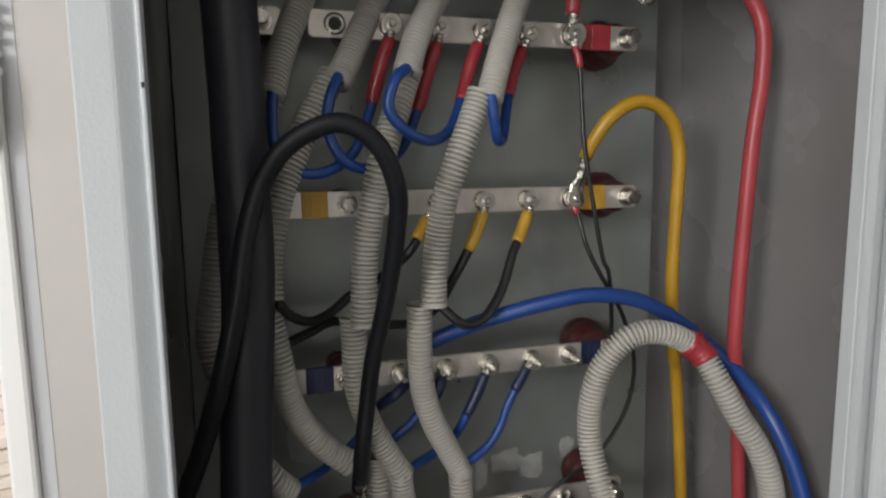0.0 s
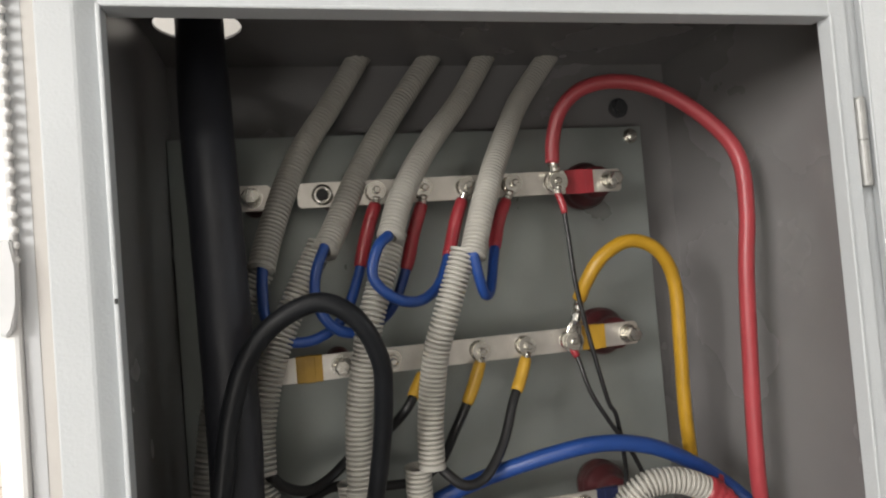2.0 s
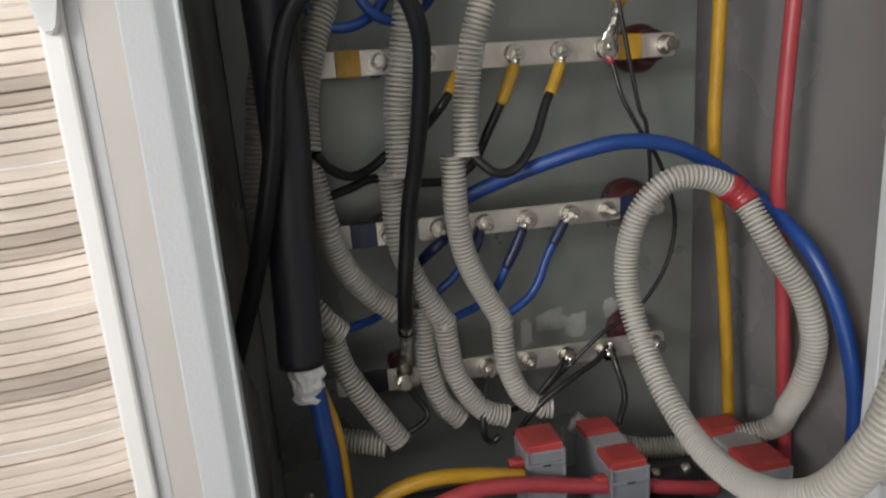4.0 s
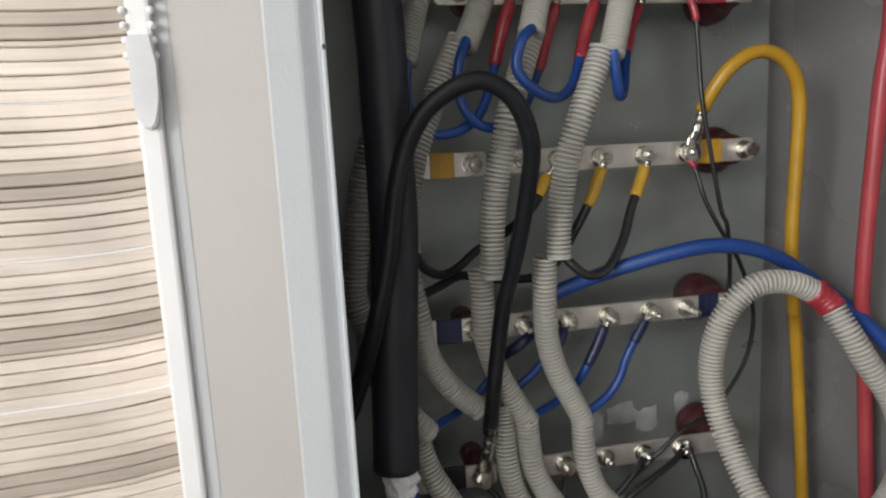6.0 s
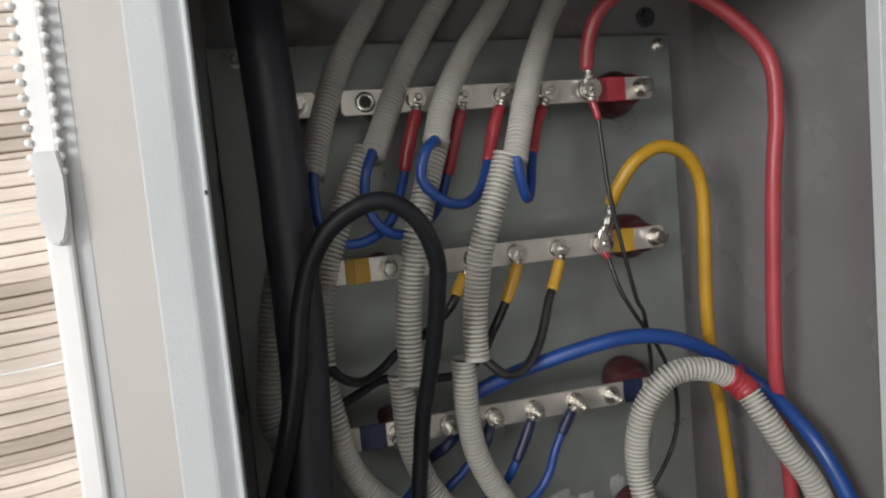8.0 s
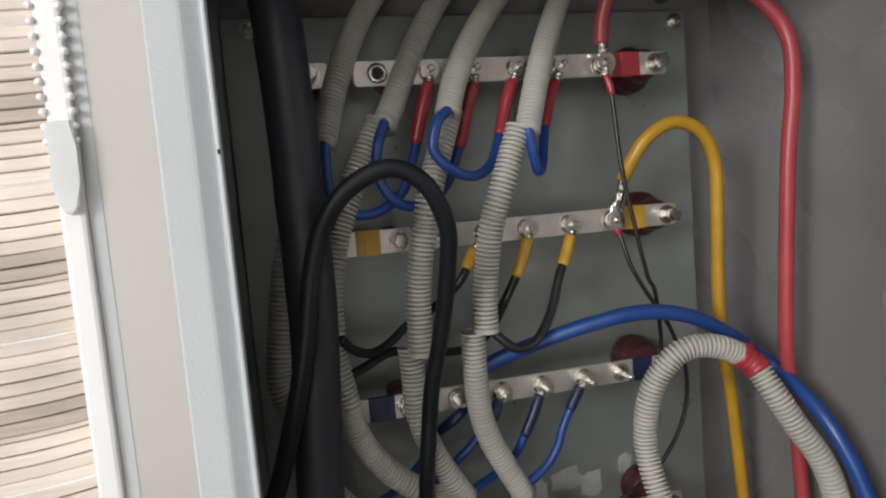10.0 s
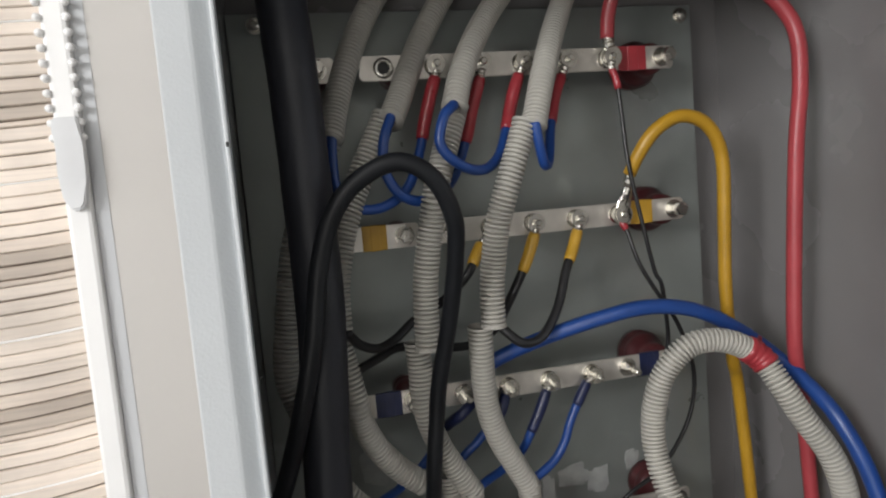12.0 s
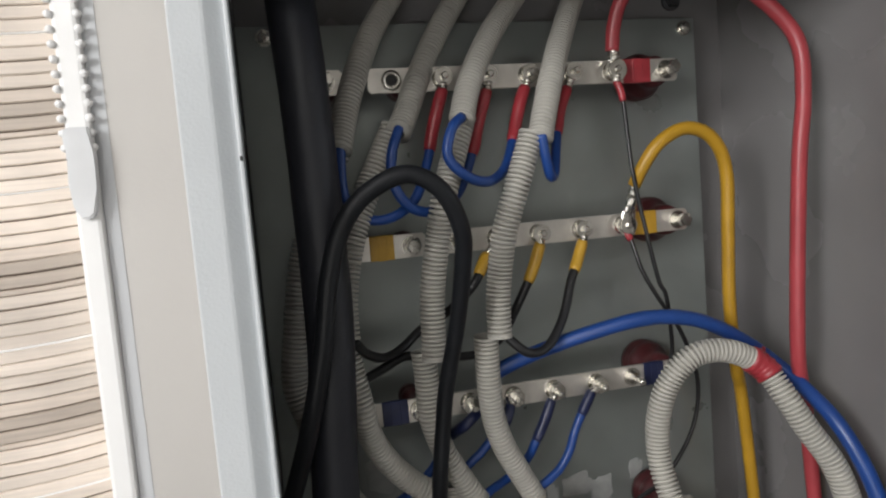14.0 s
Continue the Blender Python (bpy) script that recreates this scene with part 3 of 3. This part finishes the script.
    for r0, r1 in zip(rings, rings[1:]):
        for k in range(14):
            bm.faces.new((r0[k], r0[(k + 1) % 14], r1[(k + 1) % 14], r1[k]))
    bm.faces.new(rings[0])
    bm.faces.new(rings[-1])
    return part("ring_terminal", join(eye, bm), M_STEEL, parent, label)


def wire(points, r, material, colour, sleeve=None, sleeve_word="", sleeve_span=(0.8, 1.0), bolt=None, what="looped wire", group="", bulge=1.35, name="wire"):
    """An insulated wire; its heat-shrink sleeve and ring terminal sit at the end where the bolt is."""
    label = "%s insulated %s bolted to a busbar" % (colour, what) if bolt else "%s insulated %s inside the cabinet" % (colour, what)
    ob = thing(name, label, "wire", group)
    line = spline(points, 0.003)
    part("insulation", sweep(line, [r * (1 + 0.02 * noise.noise(p * 60)) for p in line], 12), material, ob)
    if sleeve:
        sub = path_part(line, *sleeve_span)
        k = len(sub)
        part("sleeve", sweep(sub, [r * bulge * (1 - 0.12 * abs(2 * i / max(k - 1, 1) - 1) ** 6 + 0.04 * noise.noise(p * 90)) for i, p in enumerate(sub)], 14), sleeve, ob, "%s heat-shrink sleeve" % sleeve_word)
    if bolt:
        end = line[-1] if (line[-1] - Vector(bolt)).length < (line[0] - Vector(bolt)).length else line[0]
        lug(ob, bolt, end, max(0.0062, r * 1.3))
    return ob


def hose(points, label="ivory corrugated plastic conduit", r=0.0105, group="cable conduits"):
    ob = thing("conduit", label, "conduit", group)
    part("tube", corrugated(points, r), M_CONDUIT, ob)
    line = spline(points, 0.001)
    for sub in (line[:3], line[-3:]):
        part("cut_edge", sweep(sub, [r * 1.02, r * 1.03, r * 1.02], 18, False), M_CONDUIT, ob)
    return ob


# lines of the cables, from end to end
K4 = [(-0.2, -0.006, -0.43), (-0.19, -0.02, -0.44), (-0.184, -0.03, -0.45), (-0.194, -0.03, -0.46), (-0.208, -0.03, -0.465), (-0.225, -0.02, -0.466)]
K5 = [(-0.121, -0.006, -0.43), (-0.13, -0.02, -0.448), (-0.134, -0.03, -0.471), (-0.133, -0.03, -0.482), (-0.126, -0.03, -0.488), (-0.119, -0.03, -0.482)]
C1U = [(-0.15, 0.064, 0.142), (-0.186, 0.042, 0.084), (-0.213, 0.02, 0.042), (-0.232, 0, 0.002), (-0.245, -0.015, -0.033), (-0.253, -0.03, -0.061)]
C2U = [(-0.081, 0.064, 0.142), (-0.125, 0.042, 0.083), (-0.157, 0.02, 0.037), (-0.179, 0, -0.001), (-0.194, -0.015, -0.031), (-0.205, -0.03, -0.05)]
C1L = [(-0.254, -0.02, -0.062), (-0.27, -0.02, -0.091), (-0.2811, -0.022, -0.1198), (-0.2916, -0.024, -0.1548), (-0.2989, -0.026, -0.1986), (-0.3043, -0.028, -0.2419), (-0.2961, -0.03, -0.2721), (-0.2919, -0.034, -0.3041), (-0.268, -0.045, -0.34), (-0.253, -0.04, -0.359)]
C2L = [(-0.207, -0.02, -0.044), (-0.2216, -0.025, -0.0706), (-0.238, -0.03, -0.103), (-0.2511, -0.035, -0.1362), (-0.2598, -0.04, -0.1737), (-0.2617, -0.045, -0.2076)]
C3U = [(-0.027, 0.064, 0.142), (-0.067, 0.042, 0.085), (-0.102, 0.015, 0.045), (-0.127, -0.01, 0.012), (-0.145, -0.03, -0.018), (-0.156, -0.045, -0.044)]
C3L = [(-0.15, -0.03, -0.039), (-0.174, -0.043, -0.101), (-0.181, -0.041, -0.132), (-0.187, -0.038, -0.163), (-0.19, -0.036, -0.189), (-0.192, -0.036, -0.235)]
C4U = [(0.041, 0.064, 0.142), (-0.006, 0.042, 0.087), (-0.034, 0.015, 0.048), (-0.06, -0.015, 0.008), (-0.081, -0.04, -0.031), (-0.095, -0.055, -0.063)]
C4L = [(-0.1, -0.05, -0.058), (-0.118, -0.052, -0.104), (-0.128, -0.048, -0.135), (-0.133, -0.043, -0.167), (-0.136, -0.042, -0.193), (-0.137, -0.042, -0.222)]
C5 = [(-0.266, -0.03, -0.199), (-0.255, -0.035, -0.262), (-0.251, -0.028, -0.287), (-0.239, -0.02, -0.315), (-0.221, -0.016, -0.339), (-0.202, -0.016, -0.355)]
C6 = [(-0.198, -0.018, -0.231), (-0.197, -0.018, -0.252), (-0.197, -0.018, -0.273), (-0.195, -0.018, -0.294), (-0.186, -0.017, -0.323), (-0.172, -0.016, -0.35), (-0.159, -0.016, -0.372)]
C7 = [(-0.147, -0.036, -0.221), (-0.147, -0.034, -0.243), (-0.146, -0.03, -0.268), (-0.142, -0.024, -0.298), (-0.133, -0.02, -0.326), (-0.119, -0.016, -0.354), (-0.106, -0.014, -0.379)]
C5E = [(-0.261, -0.03, -0.364), (-0.259, -0.03, -0.374), (-0.253, -0.032, -0.395), (-0.241, -0.035, -0.418), (-0.226, -0.038, -0.443), (-0.212, -0.04, -0.466)]
C6A = [(-0.18, -0.008, -0.354), (-0.179, -0.008, -0.37), (-0.179, -0.01, -0.396), (-0.177, -0.012, -0.419), (-0.168, -0.013, -0.449), (-0.152, -0.014, -0.468)]
C6E = [(-0.161, -0.016, -0.37), (-0.16, -0.016, -0.384), (-0.156, -0.016, -0.413), (-0.147, -0.018, -0.437), (-0.13, -0.02, -0.46), (-0.109, -0.022, -0.468)]
C7E = [(-0.107, -0.013, -0.376), (-0.107, -0.014, -0.393), (-0.105, -0.017, -0.42), (-0.094, -0.02, -0.449), (-0.077, -0.022, -0.463), (-0.066, -0.024, -0.465)]
BIG = [(0.005, -0.32, -0.299), (-0.001, -0.31, -0.352), (-0.007, -0.28, -0.401), (0.0047, -0.21, -0.4419), (0.0095, -0.14, -0.449), (0.0031, -0.085, -0.4089), (-0.0022, -0.05, -0.3478), (0.0038, -0.05, -0.2932), (0.0266, -0.058, -0.2589), (0.0582, -0.065, -0.2548), (0.088, -0.07, -0.271), (0.099, -0.085, -0.296), (0.11, -0.095, -0.322), (0.124, -0.105, -0.349), (0.132, -0.11, -0.375), (0.136, -0.11, -0.401), (0.133, -0.105, -0.434), (0.137, -0.085, -0.468), (0.143, -0.05, -0.511), (0.05, -0.012, -0.536), (-0, 0.01, -0.528), (-0.029, 0.02, -0.508)]
BUNDLE = [(-0.284, -0.03, 0.15), (-0.282, -0.05, 0.098), (-0.279, -0.072, 0.028), (-0.2765, -0.081, -0.03), (-0.275, -0.082, -0.1), (-0.2745, -0.08, -0.19), (-0.279, -0.078, -0.26), (-0.2815, -0.078, -0.31), (-0.284, -0.08, -0.365)]
LOOPK = [(-0.3351, -0.07, -0.3647), (-0.3116, -0.09, -0.3035), (-0.2943, -0.104, -0.2484), (-0.2809, -0.107, -0.1952), (-0.2736, -0.107, -0.1537), (-0.2622, -0.107, -0.1194), (-0.243, -0.108, -0.0968), (-0.215, -0.11, -0.0857), (-0.1913, -0.109, -0.0989), (-0.177, -0.1, -0.128), (-0.175, -0.086, -0.156), (-0.177, -0.074, -0.187), (-0.181, -0.062, -0.219), (-0.188, -0.05, -0.259), (-0.192, -0.044, -0.294), (-0.196, -0.04, -0.329), (-0.198, -0.03, -0.371)]
REDT = [(-0.002, -0.008, 0.014), (-0.001, -0.012, 0.036), (0.005, -0.02, 0.058), (0.021, -0.03, 0.073), (0.048, -0.04, 0.076), (0.079, -0.05, 0.066), (0.112, -0.06, 0.041), (0.136, -0.07, 0.005), (0.136, -0.075, -0.043), (0.129, -0.075, -0.106), (0.126, -0.07, -0.258), (0.141, -0.06, -0.321), (0.152, -0.06, -0.476), (0.16, -0.06, -0.601)]
YELT = [(0.01, -0.012, -0.107), (0.015, -0.02, -0.091), (0.028, -0.028, -0.071), (0.053, -0.03, -0.06), (0.079, -0.03, -0.07), (0.096, -0.025, -0.1), (0.099, -0.02, -0.158), (0.101, -0.015, -0.222), (0.109, -0.01, -0.29), (0.121, 0, -0.32), (0.133, 0.005, -0.416), (0.138, 0, -0.542)]
BLUT = [(-0.149, -0.012, -0.269), (-0.127, -0.012, -0.2575), (-0.09, -0.02, -0.2435), (-0.042, -0.04, -0.2275), (0, -0.05, -0.221), (0.046, -0.05, -0.23), (0.095, -0.043, -0.257), (0.123, -0.052, -0.282), (0.129, -0.078, -0.299), (0.132, -0.105, -0.319), (0.138, -0.125, -0.352), (0.144, -0.137, -0.392), (0.15, -0.142, -0.435), (0.151, -0.144, -0.482)]
W1 = [(-0.251, -0.03, -0.054), (-0.253, -0.03, -0.077), (-0.251, -0.03, -0.1), (-0.236, -0.03, -0.116), (-0.215, -0.03, -0.116), (-0.194, -0.025, -0.102), (-0.18, -0.015, -0.073), (-0.174, -0.01, -0.053), (-0.166, -0.008, -0.028), (-0.16, -0.006, -0.013)]
W2 = [(-0.204, -0.033, -0.045), (-0.213, -0.04, -0.066), (-0.214, -0.04, -0.089), (-0.202, -0.038, -0.109), (-0.181, -0.03, -0.114), (-0.155, -0.015, -0.1), (-0.139, -0.01, -0.067), (-0.132, -0.008, -0.044), (-0.126, -0.006, -0.028), (-0.121, -0.006, -0.015)]
W3 = [(-0.157, -0.05, -0.042), (-0.168, -0.058, -0.052), (-0.173, -0.06, -0.073), (-0.159, -0.06, -0.089), (-0.138, -0.048, -0.094), (-0.118, -0.03, -0.084), (-0.104, -0.015, -0.06), (-0.098, -0.01, -0.044), (-0.092, -0.008, -0.027), (-0.086, -0.006, -0.014)]
W4 = [(-0.095, -0.058, -0.06), (-0.091, -0.055, -0.08), (-0.085, -0.048, -0.094), (-0.078, -0.04, -0.09), (-0.069, -0.025, -0.068), (-0.062, -0.015, -0.049), (-0.055, -0.01, -0.03), (-0.047, -0.006, -0.017)]
V4 = [(-0.132, -0.006, -0.156), (-0.139, -0.01, -0.167), (-0.15, -0.015, -0.182), (-0.168, 0.002, -0.203), (-0.194, 0.004, -0.217), (-0.213, -0.005, -0.229), (-0.23, -0.015, -0.233), (-0.246, -0.03, -0.224), (-0.256, -0.043, -0.21)]
V5 = [(-0.082, -0.006, -0.152), (-0.091, -0.01, -0.171), (-0.1, -0.012, -0.187), (-0.11, -0.008, -0.207), (-0.121, 0.004, -0.233), (-0.14, 0.008, -0.246), (-0.161, 0.008, -0.247), (-0.186, 0.006, -0.244), (-0.211, 0, -0.238), (-0.231, -0.01, -0.243), (-0.254, -0.03, -0.247)]
V6 = [(-0.041, -0.006, -0.153), (-0.05, -0.011, -0.171), (-0.06, -0.018, -0.186), (-0.075, -0.03, -0.215), (-0.095, -0.042, -0.235), (-0.113, -0.046, -0.238), (-0.126, -0.044, -0.228), (-0.133, -0.04, -0.219)]
U4 = [(-0.149, -0.006, -0.293), (-0.164, -0.012, -0.302), (-0.176, 0.008, -0.32), (-0.194, 0.01, -0.347), (-0.218, 0.006, -0.364), (-0.234, -0.012, -0.363), (-0.252, -0.036, -0.359)]
U5 = [(-0.12, -0.006, -0.292), (-0.128, -0.012, -0.306), (-0.131, 0.004, -0.319), (-0.147, 0.008, -0.338), (-0.155, 0.008, -0.344), (-0.169, 0.008, -0.355), (-0.185, 0.004, -0.361), (-0.203, -0.014, -0.355)]
U6 = [(-0.081, -0.006, -0.294), (-0.09, -0.008, -0.312), (-0.101, -0.008, -0.332), (-0.106, -0.002, -0.346), (-0.113, 0.006, -0.359), (-0.128, 0.006, -0.368), (-0.143, -0.004, -0.369), (-0.158, -0.015, -0.371)]
U7 = [(-0.041, -0.006, -0.292), (-0.055, -0.008, -0.314), (-0.063, -0.009, -0.329), (-0.068, -0.009, -0.343), (-0.078, -0.009, -0.358), (-0.092, -0.011, -0.367), (-0.106, -0.013, -0.373)]
T1 = [(0, -0.008, -0.011), (0.003, -0.012, -0.026), (0.004, -0.015, -0.054), (0.005, -0.02, -0.098), (0.013, -0.022, -0.146), (0.025, -0.02, -0.196), (0.032, -0.019, -0.21), (0.04, -0.012, -0.256), (0.038, -0.01, -0.28)]
T2 = [(-0.002, -0.006, -0.144), (0.004, -0.012, -0.157), (0.009, -0.02, -0.185), (0.023, -0.022, -0.212), (0.045, -0.02, -0.246), (0.063, -0.015, -0.295), (0.058, -0.01, -0.344), (0.027, -0.01, -0.386), (-0.01, -0.015, -0.402), (-0.043, -0.01, -0.433), (-0.069, 0, -0.464)]
K1 = [(-0.045, -0.006, -0.424), (-0.053, -0.015, -0.43), (-0.073, -0.02, -0.448), (-0.09, -0.02, -0.46), (-0.104, 0, -0.476)]
K2 = [(-0.003, -0.006, -0.423), (-0.018, -0.018, -0.428), (-0.05, -0.028, -0.439), (-0.079, -0.03, -0.457), (-0.102, -0.02, -0.49)]
K3 = [(0.001, -0.006, -0.418), (0.002, -0.02, -0.436), (0.005, -0.03, -0.461), (-0.001, -0.03, -0.49)]
RB = [(-0.215, -0.1, -0.505), (-0.186, -0.1, -0.492), (-0.152, -0.095, -0.489), (-0.107, -0.09, -0.497), (-0.059, -0.085, -0.511), (0.002, -0.08, -0.526), (0.07, -0.08, -0.542)]
YB = [(-0.25, -0.09, -0.499), (-0.226, -0.09, -0.482), (-0.193, -0.09, -0.475), (-0.154, -0.085, -0.482), (-0.113, -0.08, -0.494)]
BB = [(-0.2763, -0.08, -0.3766), (-0.2742, -0.08, -0.4122), (-0.271, -0.08, -0.4477), (-0.27, -0.08, -0.5)]
YB2 = [(-0.2772, -0.072, -0.3777), (-0.2657, -0.072, -0.4234), (-0.2626, -0.072, -0.4546), (-0.2616, -0.072, -0.5077)]

# conduits that hang from the cabinet's top, cut open where wires leave
for pts in (C1U, C2U, C3U, C4U):
    hose(pts, "ivory corrugated conduit hanging from the cabinet top")
for pts in (C1L, C2L, C3L, C4L, C5, C6, C7):
    hose(pts, "ivory corrugated conduit running down between the busbars")
C0E = [(-0.276, -0.02, -0.463), (-0.262, -0.022, -0.466), (-0.246, -0.025, -0.469), (-0.224, -0.03, -0.473)]
for pts in (C0E, C5E, C6A, C6E, C7E):
    hose(pts, "short ivory corrugated conduit with a cut end")
big = hose(BIG, "ivory corrugated conduit bent into a large loop")
line = spline(BIG, 0.002)
near = min(range(len(line)), key=lambda i: (line[i] - Vector((0.0885, -0.07, -0.271))).length)
sub = line[near - 6:near + 7]
part("tape", sweep(sub, [0.0112 + 0.0005 * (i % 3) for i in range(len(sub))], 20), M_TAPER, big, "red insulating tape")

tail = bmesh.new()
ends = [Vector((0.093, -0.064, -0.264)), Vector((0.097, -0.061, -0.2605)), Vector((0.101, -0.06, -0.262))]
rows = []
for i, p in enumerate(ends):
    h = 0.005 - 0.001 * i
    rows.append([tail.verts.new(p + Vector(o)) for o in ((0, -0.0005, -h), (0, -0.0005, h), (0.001, 0.0005, h), (0.001, 0.0005, -h))])
for a, b in zip(rows, rows[1:]):
    for i in range(4):
        tail.faces.new((a[i], a[(i + 1) % 4], b[(i + 1) % 4], b[i]))
tail.faces.new(rows[0])
tail.faces.new(rows[-1])
part("tape_tail", tail, M_TAPER, big, "loose red tape end")

# the fat black sleeve through the roof hole and what leaves it
bundle = thing("cable_bundle", "thick black sleeved cable bundle through the roof hole", "cable")
line = spline(BUNDLE, 0.005)
part("sleeve", sweep(line, [0.0173 * (1 + 0.035 * noise.noise(p * 22)) for p in line], 24), M_SLEEVE, bundle)
end = line[-1]
bm = lathe([(0.0105, 0.005), (0.0135, 0.002), (0.0125, -0.003), (0.0142, -0.008), (0.0118, -0.013), (0.0128, -0.018), (0.0105, -0.024), (0.0112, -0.028), (0.0088, -0.031)], 20, "Z", at=end + Vector((0.003, 0, 0)))
for v in bm.verts:
    v.co += Vector((noise.noise(v.co * 130), noise.noise(v.co * 130 + Vector((5, 0, 0))), noise.noise(v.co * 110 + Vector((0, 7, 0))))) * 0.0042
part("tape", bm, M_TAPEW, bundle, "crumpled white tape")
part("core", cable(BB, 0.0075), M_BLUE, bundle, "blue insulated core")
part("core", cable(YB2, 0.005), M_YELLOW, bundle, "yellow insulated core")

wire(LOOPK, 0.0066, M_BLACK, "black", what="rubber cable bent into a loop", bolt=(-0.2, -0.001, Z4), name="cable")
wire(REDT[::-1], 0.0063, M_RED, "red", what="thick cable arching to the side", bolt=(0.0, -0.0085, Z1), name="cable")
wire(YELT[::-1], 0.006, M_YELLOW, "yellow", what="thick cable arching to the side", bolt=(0.002, -0.0085, Z2), name="cable")
wire(BLUT[::-1], 0.0066, M_BLUE, "blue", what="thick cable crossing the cabinet", name="cable")

G1, G2, G3 = "looped wires on the top busbar", "wires on the middle busbar", "wires on the lower busbar"
for pts, x, s in ((W1, -0.159, 0.74), (W2, -0.119, 0.74), (W3, -0.081, 0.74), (W4, -0.040, 0.66)):
    wire(pts, 0.0042, M_BLUE, "blue", M_TAPER, "red", (s, 1.0), (x, -0.0085, Z1), "looped wire", G1)
for pts, x, s in ((V4, -0.121, 0.14), (V5, -0.081, 0.16), (V6, -0.040, 0.22)):
    wire(pts, 0.004, M_WIREK, "black", M_TAPEY, "yellow", (0.0, s), (x, -0.0085, Z2), "curved wire", G2)
for pts, x, s in ((U4, -0.157, 0.3), (U5, -0.1155, 0.3), (U6, -0.0765, 0.34), (U7, -0.034, 0.27)):
    wire(pts, 0.004, M_BLUE, "blue", M_TAPEB, "dark blue", (0.0, s), (x, -0.0085, Z3), "curved wire", G3, 1.25)
wire(T1, 0.002, M_WIREK, "thin black", M_TAPER, "red", (0.0, 0.09), (0.0, -0.011, Z1), "signal wire", bulge=1.6)
wire(T2, 0.002, M_WIREK, "thin black", M_TAPER, "red", (0.0, 0.05), (0.002, -0.011, Z2), "signal wire", bulge=1.6)


# ---- the blocks and cables at the bottom ----
def block(x, y, z, deep, wide=0.036, caps=2):
    """A grey clamp block with red caps on its top; its foot stands on the cabinet's floor."""
    ob = thing("terminal_block", "grey plastic terminal block with red caps", "terminal block", "terminal blocks", at=(x, y, z))
    w, f = wide / 2, -deep / 2
    part("body", join(box(-w, w, f, deep / 2, -0.075, -0.005, 0.002), box(-w * 0.97, w * 0.97, f - 0.0025, f + 0.004, -0.019, -0.0155, 0.0008), box(-w, -w + 0.003, f - 0.0015, f + 0.004, -0.07, -0.004, 0.0008), box(w - 0.003, w, f - 0.0015, f + 0.004, -0.07, -0.004, 0.0008)), M_BLOCK, ob)
    spans = ((f, -deep * 0.12), (deep * 0.16, deep / 2)) if caps == 2 else ((f, deep / 2),)
    for a, b in spans:
        part("cap", join(box(-w * 0.94, w * 0.94, a + 0.001, b, -0.008, 0.001, 0.0015), box(-w * 0.75, w * 0.75, a + 0.005, b - 0.004, 0.0, 0.0016, 0.0006)), M_CAP, ob, "red plastic cap")
    if caps == 2:
        part("cover", box(-w * 0.9, w * 0.9, -deep * 0.12 + 0.001, deep * 0.16 - 0.001, -0.008, -0.0005, 0.001), M_COVER, ob, "pale grey plastic cover")
    # dark bar stands in for the shade within a slot
    part("slot_shade", box(-w * 0.2, w * 0.2, f - 0.0029, f - 0.001, -0.018, -0.0165), M_DARK, ob)
    part("tab", join(box(-w - 0.009, -w + 0.001, f + 0.004, f + 0.014, -0.022, -0.013, 0.002), lathe([(0.0042, -w - 0.013), (0.0048, -w - 0.012), (0.0048, -w - 0.008)], 14, "X", at=(0, f + 0.009, -0.0175))), M_CAP, ob, "red plastic terminal tab")
    part("foot", box(-w * 0.8, w * 0.8, -deep * 0.4, deep * 0.4, ZB - z, -0.074, 0.001), M_BLOCK, ob)
    return ob


block(-0.091, -0.058, -0.472, 0.036, 0.036, 1)
block(-0.021, -0.051, -0.492, 0.082)
block(0.109, -0.056, -0.512, 0.092, 0.042)
for pts, x in ((K1, -0.041), (K2, -0.002), (K3, -0.002), (K4, -0.2), (K5, -0.121)):
    wire(pts, 0.003, M_WIREK, "black", None, "", (0, 0), (x, -0.0085, Z4), "thin wire", "wires on the bottom busbar")
wire(RB, 0.0068, M_RED, "red", what="thick cable through the terminal blocks", name="cable")
wire(YB, 0.0062, M_YELLOW, "yellow", what="thick cable to a terminal block", name="cable")

clamp = thing("terminal_clamp", "black plastic terminal clamp with a steel screw", "terminal", at=(0.032, -0.072, -0.521))
part("base", join(box(-0.026, 0.022, -0.008, 0.008, -0.012, 0.0, 0.0015), box(-0.022, 0.018, -0.006, 0.006, ZB + 0.521, -0.011, 0.001)), M_WIREK, clamp)
for x in (-0.018, 0.012):
    part("screw", join(lathe([(0.0, 0.004), (0.003, 0.0038), (0.0045, 0.0025), (0.005, 0.001), (0.005, -0.001)], 18, "Z", at=(x, 0, 0)), box(x - 0.0038, x + 0.0038, -0.0005, 0.0005, 0.0036, 0.0043)), M_STEEL, clamp)
